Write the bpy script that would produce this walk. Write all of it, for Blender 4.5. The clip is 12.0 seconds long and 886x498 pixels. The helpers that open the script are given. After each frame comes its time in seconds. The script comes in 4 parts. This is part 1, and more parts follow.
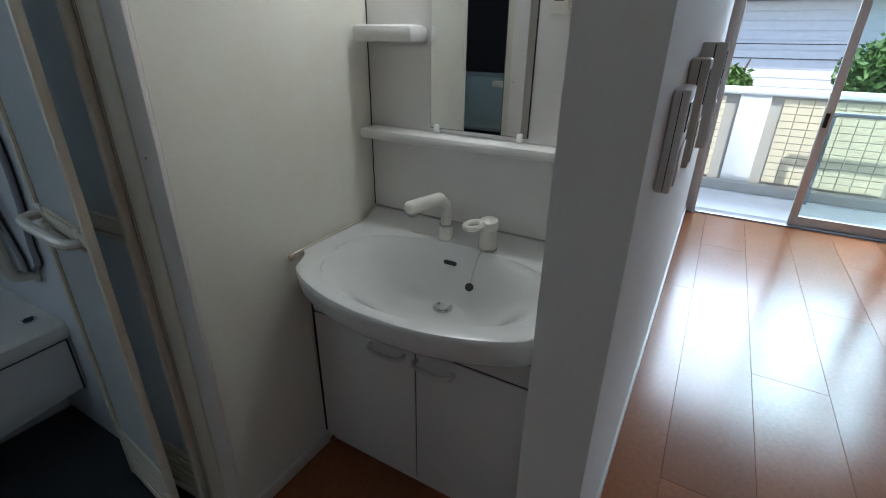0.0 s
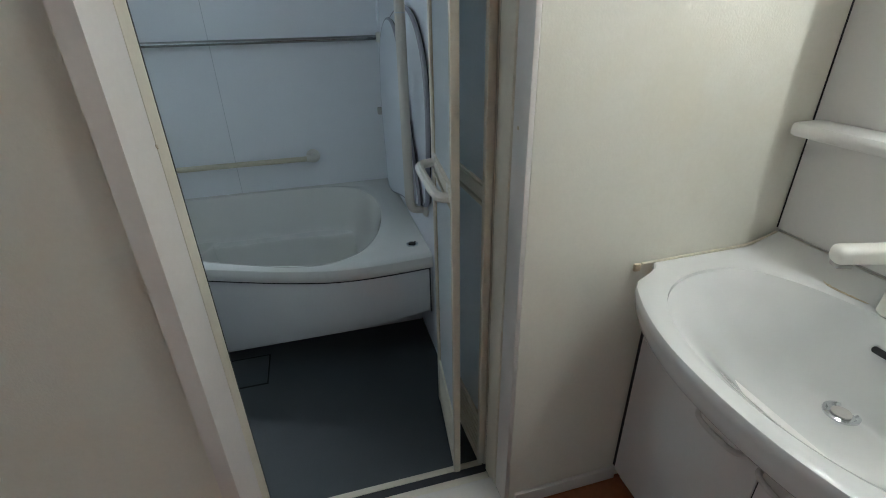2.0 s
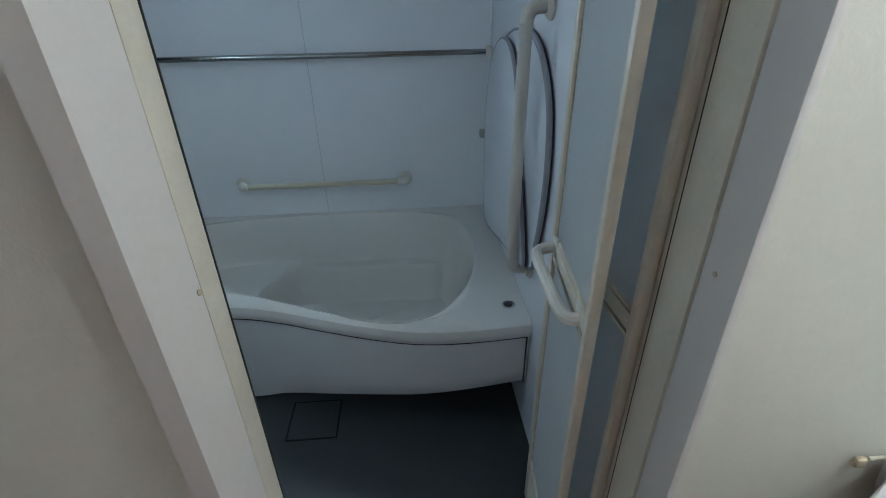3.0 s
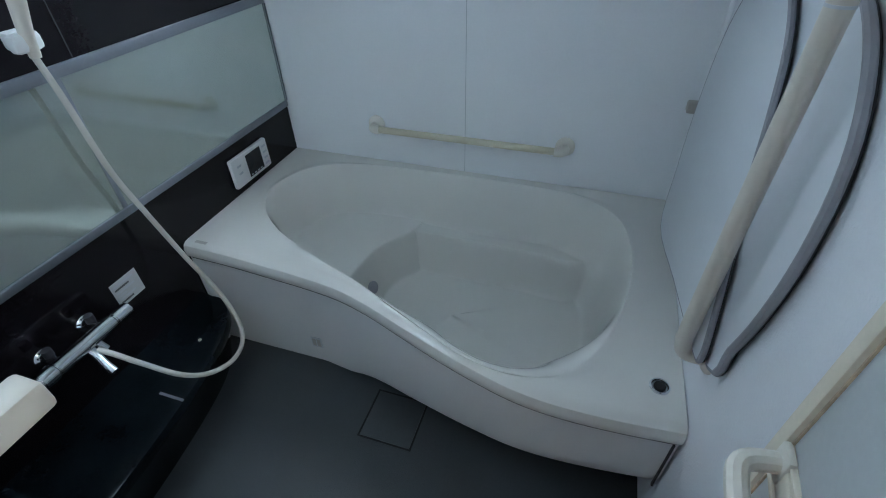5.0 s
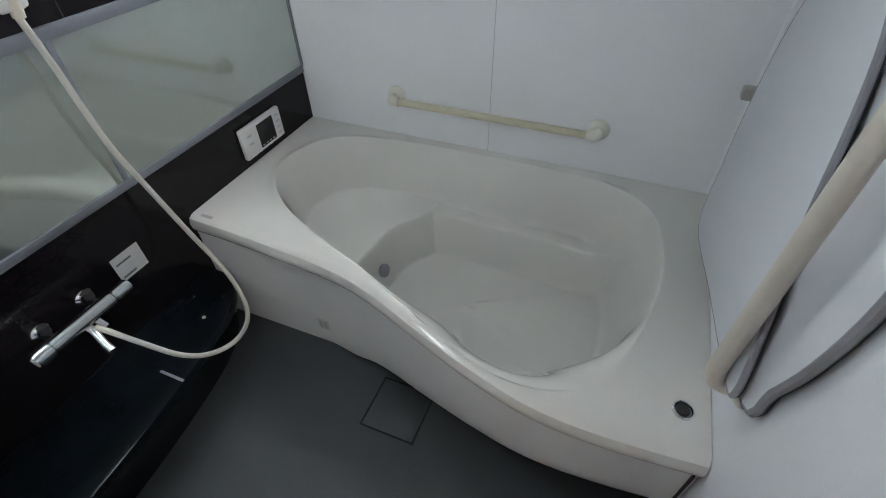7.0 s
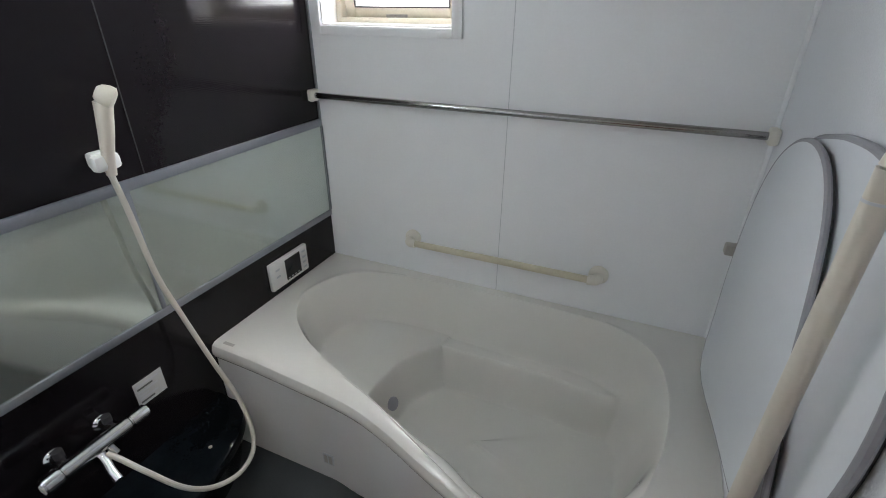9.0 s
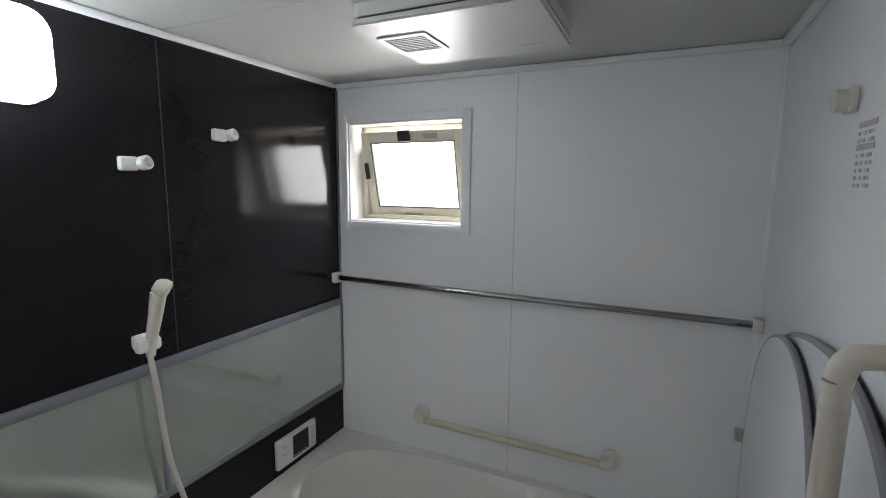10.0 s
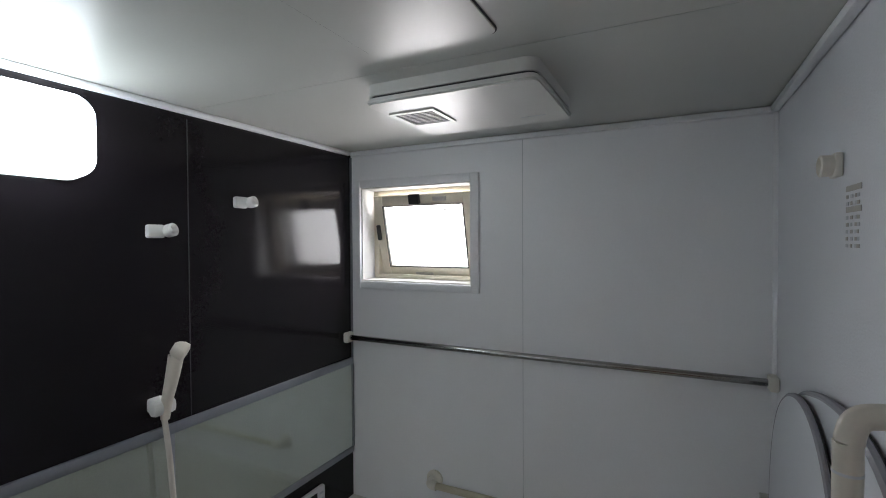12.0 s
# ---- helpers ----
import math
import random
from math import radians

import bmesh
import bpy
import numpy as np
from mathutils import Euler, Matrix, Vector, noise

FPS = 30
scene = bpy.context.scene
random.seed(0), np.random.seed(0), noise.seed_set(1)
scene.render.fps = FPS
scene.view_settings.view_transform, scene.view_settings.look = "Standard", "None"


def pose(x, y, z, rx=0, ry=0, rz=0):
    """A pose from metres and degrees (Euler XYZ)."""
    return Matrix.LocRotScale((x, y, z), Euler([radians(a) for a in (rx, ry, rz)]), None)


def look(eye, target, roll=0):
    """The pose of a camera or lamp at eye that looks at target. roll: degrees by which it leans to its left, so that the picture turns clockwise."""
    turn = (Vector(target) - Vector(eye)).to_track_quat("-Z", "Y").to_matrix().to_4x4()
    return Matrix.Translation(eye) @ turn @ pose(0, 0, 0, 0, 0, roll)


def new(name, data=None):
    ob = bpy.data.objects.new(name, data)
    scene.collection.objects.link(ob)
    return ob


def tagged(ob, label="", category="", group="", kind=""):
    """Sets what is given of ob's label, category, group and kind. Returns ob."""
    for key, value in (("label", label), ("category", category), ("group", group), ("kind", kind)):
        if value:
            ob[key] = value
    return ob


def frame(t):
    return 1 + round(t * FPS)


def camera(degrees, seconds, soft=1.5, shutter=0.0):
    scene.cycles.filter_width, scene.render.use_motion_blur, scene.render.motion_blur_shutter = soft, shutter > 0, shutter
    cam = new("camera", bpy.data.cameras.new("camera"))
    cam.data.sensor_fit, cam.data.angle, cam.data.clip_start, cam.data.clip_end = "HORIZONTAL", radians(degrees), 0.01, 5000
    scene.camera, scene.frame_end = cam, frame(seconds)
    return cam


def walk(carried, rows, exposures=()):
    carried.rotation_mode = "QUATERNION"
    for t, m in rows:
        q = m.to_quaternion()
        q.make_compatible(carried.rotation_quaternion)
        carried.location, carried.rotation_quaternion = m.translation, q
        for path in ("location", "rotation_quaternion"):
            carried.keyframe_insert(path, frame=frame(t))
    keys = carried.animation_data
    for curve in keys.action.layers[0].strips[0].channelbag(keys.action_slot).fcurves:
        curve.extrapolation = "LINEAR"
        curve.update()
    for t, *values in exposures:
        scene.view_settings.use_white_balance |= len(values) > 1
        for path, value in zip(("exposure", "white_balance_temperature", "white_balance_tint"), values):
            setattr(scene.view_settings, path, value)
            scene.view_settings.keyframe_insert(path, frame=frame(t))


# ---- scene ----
cam = camera(87.1, 12.0, soft=1.0)
PATH = [
    (0, (1.085, -1.104, 1.354), (2.669, -0.208, 0.525), 0.9),
    (0.5, (1.108, -1.083, 1.334), (2.589, -0.026, 0.504), 0.1),
    (1, (1.192, -1.03, 1.333), (2.371, 0.349, 0.491), -0.7),
    (1.5, (1.219, -0.994, 1.326), (1.983, 0.635, 0.453), -1.4),
    (2, (1.224, -0.947, 1.324), (1.682, 0.773, 0.412), -1.2),
    (2.5, (1.229, -0.764, 1.338), (1.489, 0.988, 0.409), -1.1),
    (3, (1.227, -0.584, 1.435), (1.346, 1.165, 0.471), -1.1),
    (3.5, (1.272, -0.417, 1.443), (1.195, 1.295, 0.412), -1.0),
    (5.5, (1.251, 0.0, 1.463), (0.713, 1.408, 0.149), -1.2),
    (6, (1.242, 0.04, 1.458), (0.698, 1.413, 0.11), -0.9),
    (6.5, (1.251, 0.067, 1.45), (0.699, 1.41, 0.076), -1.2),
    (8.5, (1.248, 0.036, 1.473), (0.632, 1.474, 0.228), -0.1),
    (9, (1.255, -0.006, 1.531), (0.553, 1.621, 0.604), 0.4),
    (9.5, (1.283, -0.052, 1.592), (0.49, 1.702, 1.05), 0.4),
    (10, (1.301, -0.084, 1.626), (0.461, 1.71, 1.349), 0.5),
    (10.5, (1.297, -0.099, 1.636), (0.449, 1.704, 1.462), 0.2),
    (11, (1.306, -0.101, 1.633), (0.44, 1.699, 1.538), -0.2),
    (11.5, (1.317, -0.108, 1.64), (0.429, 1.683, 1.581), -0.2),
    (12, (1.319, -0.119, 1.643), (0.431, 1.672, 1.605), -0.3),
]
EXPOSURES = [(0.0, 0.52, 5600, 7), (0.7, 0.83, 5700, 6), (1.5, 1.45, 5850, 6), (2.5, 1.43, 5700, 6), (3.5, 1.55, 5350, 5), (5.5, 2.12, 5750, 9), (6.5, 2.27, 6350, 13), (8.5, 2.33, 6900, 16), (9.5, 1.98, 6850, 17), (10.5, 1.38, 6850, 17), (12.0, 1.24, 6800, 17)]
walk(cam, [(t, look(eye, target, roll)) for t, eye, target, roll in PATH], EXPOSURES)

# ---- world, sun and lamps ----
world = bpy.data.worlds.new("sky")
scene.world = world
world.use_nodes = True
wn = world.node_tree
sky = wn.nodes.new("ShaderNodeTexSky")
sky.sky_type = "NISHITA"
sky.sun_disc = False
sky.sun_elevation = radians(58.5)
sky.sun_rotation = radians(222)
wn.links.new(sky.outputs[0], wn.nodes["Background"].inputs[0])
wn.nodes["Background"].inputs[1].default_value = 0.15


def lamp(name, kind, energy, color, m, **kw):
    data = bpy.data.lights.new(name, kind)
    data.energy, data.color = energy, color
    ob = new(name, data)
    ob.matrix_world = m
    if "size" in kw:
        data.shape = "RECTANGLE"
        data.size, data.size_y = kw["size"]
    if "angle" in kw:
        data.angle = kw["angle"]
    return ob


lamp("sun", "SUN", 5.0, (1.0, 0.95, 0.86), look((-0.45, -0.5, 1.1), (0, 0, 0)), angle=radians(0.6))
# added sky stand-ins: unseen lamp outside the balcony, lamp behind the small bathroom window
# this unseen lamp also gives the glare reflected in the floorboards
lamp("balcony_sky_fill", "AREA", 320, (0.84, 0.93, 1.0), look((8.3, -1.9, 3.05), (4.2, -2.0, 0.6)), size=(3.6, 2.0))
lamp("bath_window_daylight", "AREA", 2.8, (0.93, 0.97, 1.0), look((0.33, 1.80, 1.69), (0.4, 1.0, 1.5)), size=(0.44, 0.36))


# ---- materials ----
def mat(name, color, rough=0.5, metal=0.0, var=0.06, scale=6.0, fine=120.0, bump=0.0, bscale=200.0, spec=0.5, stain=None, stain_amt=0.0):
    m = bpy.data.materials.new(name)
    m.use_nodes = True
    nt = m.node_tree
    b = nt.nodes["Principled BSDF"]
    b.inputs["Roughness"].default_value = rough
    b.inputs["Metallic"].default_value = metal
    b.inputs["Specular IOR Level"].default_value = spec
    co = nt.nodes.new("ShaderNodeTexCoord")
    n1 = nt.nodes.new("ShaderNodeTexNoise")
    n1.inputs["Scale"].default_value, n1.inputs["Detail"].default_value = scale, 5
    n2 = nt.nodes.new("ShaderNodeTexNoise")
    n2.inputs["Scale"].default_value, n2.inputs["Detail"].default_value = fine, 3
    nt.links.new(co.outputs["Object"], n1.inputs["Vector"])
    nt.links.new(co.outputs["Object"], n2.inputs["Vector"])
    add = nt.nodes.new("ShaderNodeMath")
    add.operation = "ADD"
    nt.links.new(n1.outputs[0], add.inputs[0])
    nt.links.new(n2.outputs[0], add.inputs[1])
    mr = nt.nodes.new("ShaderNodeMapRange")
    mr.inputs["From Min"].default_value, mr.inputs["From Max"].default_value = 0.6, 1.4
    mr.inputs["To Min"].default_value, mr.inputs["To Max"].default_value = 1 - var, 1 + var
    nt.links.new(add.outputs[0], mr.inputs["Value"])
    mul = nt.nodes.new("ShaderNodeVectorMath")
    mul.operation = "SCALE"
    mul.inputs[0].default_value = color
    nt.links.new(mr.outputs[0], mul.inputs["Scale"])
    out = mul.outputs[0]
    if stain:
        n3 = nt.nodes.new("ShaderNodeTexNoise")
        n3.inputs["Scale"].default_value, n3.inputs["Detail"].default_value = 3.0, 8
        n3.inputs["Roughness"].default_value = 0.65
        nt.links.new(co.outputs["Object"], n3.inputs["Vector"])
        r3 = nt.nodes.new("ShaderNodeMapRange")
        r3.inputs["From Min"].default_value, r3.inputs["From Max"].default_value = 0.5, 0.72
        r3.inputs["To Max"].default_value = stain_amt
        nt.links.new(n3.outputs[0], r3.inputs["Value"])
        mx = nt.nodes.new("ShaderNodeMix")
        mx.data_type = "RGBA"
        nt.links.new(r3.outputs[0], mx.inputs["Factor"])
        nt.links.new(out, mx.inputs["A"])
        mx.inputs["B"].default_value = (*stain, 1)
        out = mx.outputs["Result"]
    nt.links.new(out, b.inputs["Base Color"])
    rr = nt.nodes.new("ShaderNodeMapRange")
    rr.inputs["To Min"].default_value, rr.inputs["To Max"].default_value = rough * 0.96, min(1, rough * 1.04)
    nt.links.new(n1.outputs[0], rr.inputs["Value"])
    nt.links.new(rr.outputs[0], b.inputs["Roughness"])
    if bump:
        nb = nt.nodes.new("ShaderNodeTexNoise")
        nb.inputs["Scale"].default_value, nb.inputs["Detail"].default_value = bscale, 4
        nt.links.new(co.outputs["Object"], nb.inputs["Vector"])
        bp = nt.nodes.new("ShaderNodeBump")
        bp.inputs["Strength"].default_value, bp.inputs["Distance"].default_value = bump, 0.002
        nt.links.new(nb.outputs[0], bp.inputs["Height"])
        nt.links.new(bp.outputs[0], b.inputs["Normal"])
    return m


def ridged(m, axis, period, strength):
    """Fine straight ribs across one axis, added as relief."""
    nt = m.node_tree
    b = nt.nodes["Principled BSDF"]
    co = nt.nodes.new("ShaderNodeTexCoord")
    sep = nt.nodes.new("ShaderNodeSeparateXYZ")
    nt.links.new(co.outputs["Object"], sep.inputs[0])
    mu = nt.nodes.new("ShaderNodeMath")
    mu.operation = "MULTIPLY"
    mu.inputs[1].default_value = 2 * math.pi / period
    nt.links.new(sep.outputs[axis], mu.inputs[0])
    sn = nt.nodes.new("ShaderNodeMath")
    sn.operation = "SINE"
    nt.links.new(mu.outputs[0], sn.inputs[0])
    bp = nt.nodes.new("ShaderNodeBump")
    bp.inputs["Strength"].default_value, bp.inputs["Distance"].default_value = strength, 0.0005
    nt.links.new(sn.outputs[0], bp.inputs["Height"])
    nt.links.new(bp.outputs[0], b.inputs["Normal"])
    return m


def glow(name, color, strength):
    m = bpy.data.materials.new(name)
    m.use_nodes = True
    b = m.node_tree.nodes["Principled BSDF"]
    b.inputs["Base Color"].default_value = (0.85, 0.85, 0.85, 1)
    b.inputs["Emission Color"].default_value = (*color, 1)
    b.inputs["Emission Strength"].default_value = strength
    return m


def glass(name, color=(1, 1, 1), rough=0.0):
    m = bpy.data.materials.new(name)
    m.use_nodes = True
    b = m.node_tree.nodes["Principled BSDF"]
    b.inputs["Base Color"].default_value = (*color, 1)
    b.inputs["Roughness"].default_value = rough
    b.inputs["Transmission Weight"].default_value = 1.0
    b.inputs["IOR"].default_value = 1.45
    return m


PANEL = mat("white_bath_panel", (0.88, 0.895, 0.92), 0.32, var=0.02, bump=0.25, bscale=260)
EMBOSS = mat("embossed_bath_panel", (0.77, 0.79, 0.83), 0.34, var=0.02, bump=0.7, bscale=180)
BLACK = ridged(mat("black_bath_panel", (0.010, 0.008, 0.010), 0.11, var=0.05, spec=0.3), 2, 0.006, 0.03)
BLACK_P = mat("black_plastic", (0.004, 0.006, 0.008), 0.14, var=0.3, scale=14, spec=0.16, stain=(0.04, 0.055, 0.065), stain_amt=0.16)
CEIL = mat("bath_ceiling_panel", (0.55, 0.56, 0.53), 0.38, var=0.02)
ACRYL = mat("bathtub_acrylic", (0.76, 0.745, 0.71), 0.075, var=0.015, scale=3)
APRON = mat("tub_apron", (0.70, 0.70, 0.70), 0.28, var=0.02)
FLOORV = mat("bath_floor_vinyl", (0.047, 0.053, 0.058), 0.42, var=0.12, scale=8, bump=0.5, bscale=350)
SEAM = mat("seam_dark", (0.03, 0.03, 0.035), 0.7)
SEAML = mat("seam_light", (0.58, 0.60, 0.63), 0.6)
ALU = mat("alu_strip", (0.30, 0.32, 0.36), 0.36, metal=0.7, var=0.05)
CHROME = mat("chrome", (0.72, 0.74, 0.76), 0.12, metal=1.0, var=0.03)
STEEL = mat("steel_rod", (0.36, 0.36, 0.36), 0.15, metal=1.0, var=0.05)
IVORY = mat("ivory_plastic", (0.64, 0.60, 0.53), 0.35, var=0.03)
CREAM = mat("cream_door_frame", (0.71, 0.655, 0.54), 0.42, var=0.06, scale=9, stain=(0.40, 0.33, 0.22), stain_amt=0.2)
YELLOWED = mat("yellowed_bar", (0.62, 0.57, 0.44), 0.35, var=0.05)
WHITEP = mat("white_plastic", (0.78, 0.78, 0.77), 0.3, var=0.02)
WARMW = mat("warm_white_plastic", (0.76, 0.73, 0.66), 0.32, var=0.03)
SCREEN = mat("dark_screen", (0.008, 0.008, 0.010), 0.08)
LABEL = mat("silver_label", (0.55, 0.56, 0.56), 0.45, var=0.04)
INK = mat("label_ink", (0.12, 0.12, 0.12), 0.6)
GREYR = mat("grey_lid_rim", (0.30, 0.30, 0.33), 0.55, var=0.05)
LIDW = mat("lid_white", (0.66, 0.69, 0.73), 0.36, var=0.02)
DRYW = mat("matt_white_dryer_plastic", (0.62, 0.62, 0.60), 0.42, var=0.03)
CAULK = mat("yellowed_caulk", (0.73, 0.67, 0.53), 0.5, var=0.15, scale=30)
RUBBER = mat("black_rubber", (0.015, 0.015, 0.015), 0.6)
WALLP = mat("cream_wallpaper", (0.76, 0.735, 0.645), 0.75, var=0.03, scale=2.5, bump=0.22, bscale=220, stain=(0.64, 0.56, 0.38), stain_amt=0.25)
WALLR = mat("white_wallpaper", (0.74, 0.73, 0.71), 0.75, var=0.03, scale=2.5, bump=0.25, bscale=220)
TRIMW = mat("white_trim", (0.72, 0.68, 0.64), 0.4, var=0.03, stain=(0.52, 0.42, 0.28), stain_amt=0.15)
CERAM = mat("washbasin_ceramic", (0.70, 0.70, 0.685), 0.09, var=0.01, stain=(0.72, 0.68, 0.58), stain_amt=0.12)
VANIW = mat("vanity_panel", (0.74, 0.72, 0.70), 0.3, var=0.02)
DOORW = mat("vanity_door", (0.70, 0.675, 0.655), 0.35, var=0.02)
HAND = mat("grey_handle", (0.45, 0.43, 0.40), 0.45, var=0.06)
PULL = mat("pale_grey_pull", (0.58, 0.56, 0.53), 0.42, var=0.06)
HOSE = mat("pale_grey_hose", (0.56, 0.54, 0.49), 0.4, var=0.05)
# brown for real grime and for the shade line painted beside the casing
GRIME_SHADE = mat("brown_grime_and_shade", (0.56, 0.47, 0.33), 0.6, var=0.3, scale=40)
CEILR = mat("room_ceiling", (0.75, 0.74, 0.71), 0.8, var=0.02, bump=0.3, bscale=120)
PANE = glass("clear_glass", (0.82, 0.95, 0.92), 0.0)
PANEF = glass("obscure_glass", (0.95, 0.97, 0.97), 0.35)
MIRROR = mat("mirror_glass", (0.86, 0.88, 0.87), 0.02, metal=1.0, var=0.01)
FOGGY = mat("scaled_bath_mirror", (0.60, 0.66, 0.62), 0.10, metal=0.86, var=0.05, scale=5, stain=(0.74, 0.79, 0.75), stain_amt=0.25)
LAMPG = glow("lamp_diffuser", (0.78, 0.935, 1.0), 4.05)
VLAMP = glow("vanity_lamp_tube", (1.0, 0.97, 0.90), 35.0)
BALC = mat("balcony_floor", (0.74, 0.74, 0.74), 0.7, var=0.1)
TILE = mat("cream_balcony_tile", (0.70, 0.62, 0.44), 0.45, var=0.1)
GROUT = mat("tile_grout", (0.45, 0.42, 0.36), 0.8)
SIDING = mat("neighbour_siding", (0.88, 0.86, 0.88), 0.7, var=0.06)
ROOFM = mat("neighbour_roof", (0.16, 0.17, 0.20), 0.7)
LEAF = mat("leaf_green", (0.10, 0.17, 0.035), 0.55, var=0.4, scale=3)
BARK = mat("bark", (0.12, 0.09, 0.06), 0.9, bump=0.8, bscale=30)
GROUND = mat("outside_ground", (0.20, 0.20, 0.18), 0.9, var=0.15)


def plank_mat():
    m = mat("orange_brown_floorboard", (0.25, 0.095, 0.042), 0.2, var=0.18, scale=3, fine=60, bump=0.1, bscale=50, spec=0.32)
    nt = m.node_tree
    b = nt.nodes["Principled BSDF"]
    base = b.inputs["Base Color"].links[0].from_socket
    info = nt.nodes.new("ShaderNodeObjectInfo")
    mr = nt.nodes.new("ShaderNodeMapRange")
    mr.inputs["To Min"].default_value, mr.inputs["To Max"].default_value = 0.85, 1.15
    nt.links.new(info.outputs["Random"], mr.inputs["Value"])
    sc = nt.nodes.new("ShaderNodeVectorMath")
    sc.operation = "SCALE"
    nt.links.new(base, sc.inputs[0])
    nt.links.new(mr.outputs[0], sc.inputs["Scale"])
    nt.links.new(sc.outputs[0], b.inputs["Base Color"])
    return m


PLANK = plank_mat()


# ---- mesh helpers ----
def link(name, bm, material, parent=None, label="", smooth=True):
    bmesh.ops.recalc_face_normals(bm, faces=bm.faces[:])
    me = bpy.data.meshes.new(name)
    bm.to_mesh(me)
    bm.free()
    if material:
        me.materials.append(material)
    if smooth:
        for p in me.polygons:
            p.use_smooth = True
        me.set_sharp_from_angle(angle=radians(35))
    ob = new(name, me)
    if parent:
        ob.parent = parent
    if label:
        ob["label"] = label
    return ob


def part(name, bm, material, parent, label=""):
    return link(name, bm, material, parent, label)


def thing(name, label, category, group="", kind=""):
    return tagged(new(name), label, category, group, kind)


def structure(name, bm, material, label, category="wall"):
    return tagged(link(name, bm, material), label, category, kind="structure")


def box(x0, x1, y0, y1, z0, z1, bevel=0.0, seg=2, bm=None):
    own = bmesh.new()
    bmesh.ops.create_cube(own, size=1, matrix=Matrix.LocRotScale(((x0 + x1) / 2, (y0 + y1) / 2, (z0 + z1) / 2), None, (abs(x1 - x0), abs(y1 - y0), abs(z1 - z0))))
    if bevel:
        bmesh.ops.bevel(own, geom=own.edges[:], offset=bevel, segments=seg, affect="EDGES", profile=0.5)
    if bm is None:
        return own
    return merge(bm, own)


def merge(bm, other):
    me = bpy.data.meshes.new("tmp")
    other.to_mesh(me)
    other.free()
    bm.from_mesh(me)
    bpy.data.meshes.remove(me)
    return bm


def boxes(*rows, bevel=0.0):
    bm = bmesh.new()
    for r in rows:
        box(*r, bevel=bevel, bm=bm)
    return bm


def cyl(a, b, r, r2=None, seg=20, bevel=0.0):
    a, b = Vector(a), Vector(b)
    d = b - a
    bm = bmesh.new()
    bmesh.ops.create_cone(bm, cap_ends=True, segments=seg, radius1=r, radius2=r if r2 is None else r2, depth=d.length,
                          matrix=Matrix.Translation((a + b) / 2) @ d.to_track_quat("Z", "Y").to_matrix().to_4x4())
    if bevel:
        es = [e for e in bm.edges if len(e.link_faces) == 2 and any(len(f.verts) > 4 for f in e.link_faces)]
        bmesh.ops.bevel(bm, geom=es, offset=bevel, segments=2, affect="EDGES")
    return bm


def smooth_path(pts, n=8):
    pts = [Vector(p) for p in pts]
    out = []
    for i in range(len(pts) - 1):
        p0, p1, p2, p3 = pts[max(i - 1, 0)], pts[i], pts[i + 1], pts[min(i + 2, len(pts) - 1)]
        for k in range(n):
            t = k / n
            out.append(0.5 * ((2 * p1) + (p2 - p0) * t + (2 * p0 - 5 * p1 + 4 * p2 - p3) * t * t + (3 * p1 - p0 - 3 * p2 + p3) * t ** 3))
    out.append(pts[-1])
    return out


def tube(pts, r, seg=12, radii=None, n=8):
    path = smooth_path(pts, n) if n else [Vector(p) for p in pts]
    bm = bmesh.new()
    rings = []
    up = Vector((0.3, 0.2, 1)).normalized()
    for i, p in enumerate(path):
        d = (path[min(i + 1, len(path) - 1)] - path[max(i - 1, 0)]).normalized()
        s = d.cross(up)
        s = s.normalized() if s.length > 1e-4 else Vector((1, 0, 0))
        u = s.cross(d).normalized()
        up = u
        rad = r if radii is None else radii[0] + (radii[1] - radii[0]) * i / (len(path) - 1)
        rings.append([bm.verts.new(p + rad * (math.cos(2 * math.pi * k / seg) * s + math.sin(2 * math.pi * k / seg) * u)) for k in range(seg)])
    for a, b in zip(rings, rings[1:]):
        for k in range(seg):
            bm.faces.new((a[k], a[(k + 1) % seg], b[(k + 1) % seg], b[k]))
    bm.faces.new(rings[0][::-1])
    bm.faces.new(rings[-1])
    return bm


def prism(outline, m, thick, bevel=0.0):
    """A plate from a flat outline in the local xy plane of m, thick along local z."""
    bm = bmesh.new()
    vs = [bm.verts.new((x, y, 0)) for x, y in outline]
    f = bm.faces.new(vs)
    r = bmesh.ops.extrude_face_region(bm, geom=[f])
    bmesh.ops.translate(bm, vec=(0, 0, thick), verts=[v for v in r["geom"] if isinstance(v, bmesh.types.BMVert)])
    if bevel:
        es = [e for e in bm.edges if len(e.link_faces) == 2 and any(len(q.verts) > 4 for q in e.link_faces)]
        bmesh.ops.bevel(bm, geom=es, offset=bevel, segments=2, affect="EDGES")
    bmesh.ops.transform(bm, matrix=m, verts=bm.verts[:])
    return bm


def rounded(w, h, r, n=6):
    pts = []
    for cx, cy, a0 in ((w / 2 - r, h / 2 - r, 0), (-w / 2 + r, h / 2 - r, 90), (-w / 2 + r, -h / 2 + r, 180), (w / 2 - r, -h / 2 + r, 270)):
        for k in range(n + 1):
            a = radians(a0 + 90 * k / n)
            pts.append((cx + r * math.cos(a), cy + r * math.sin(a)))
    return pts


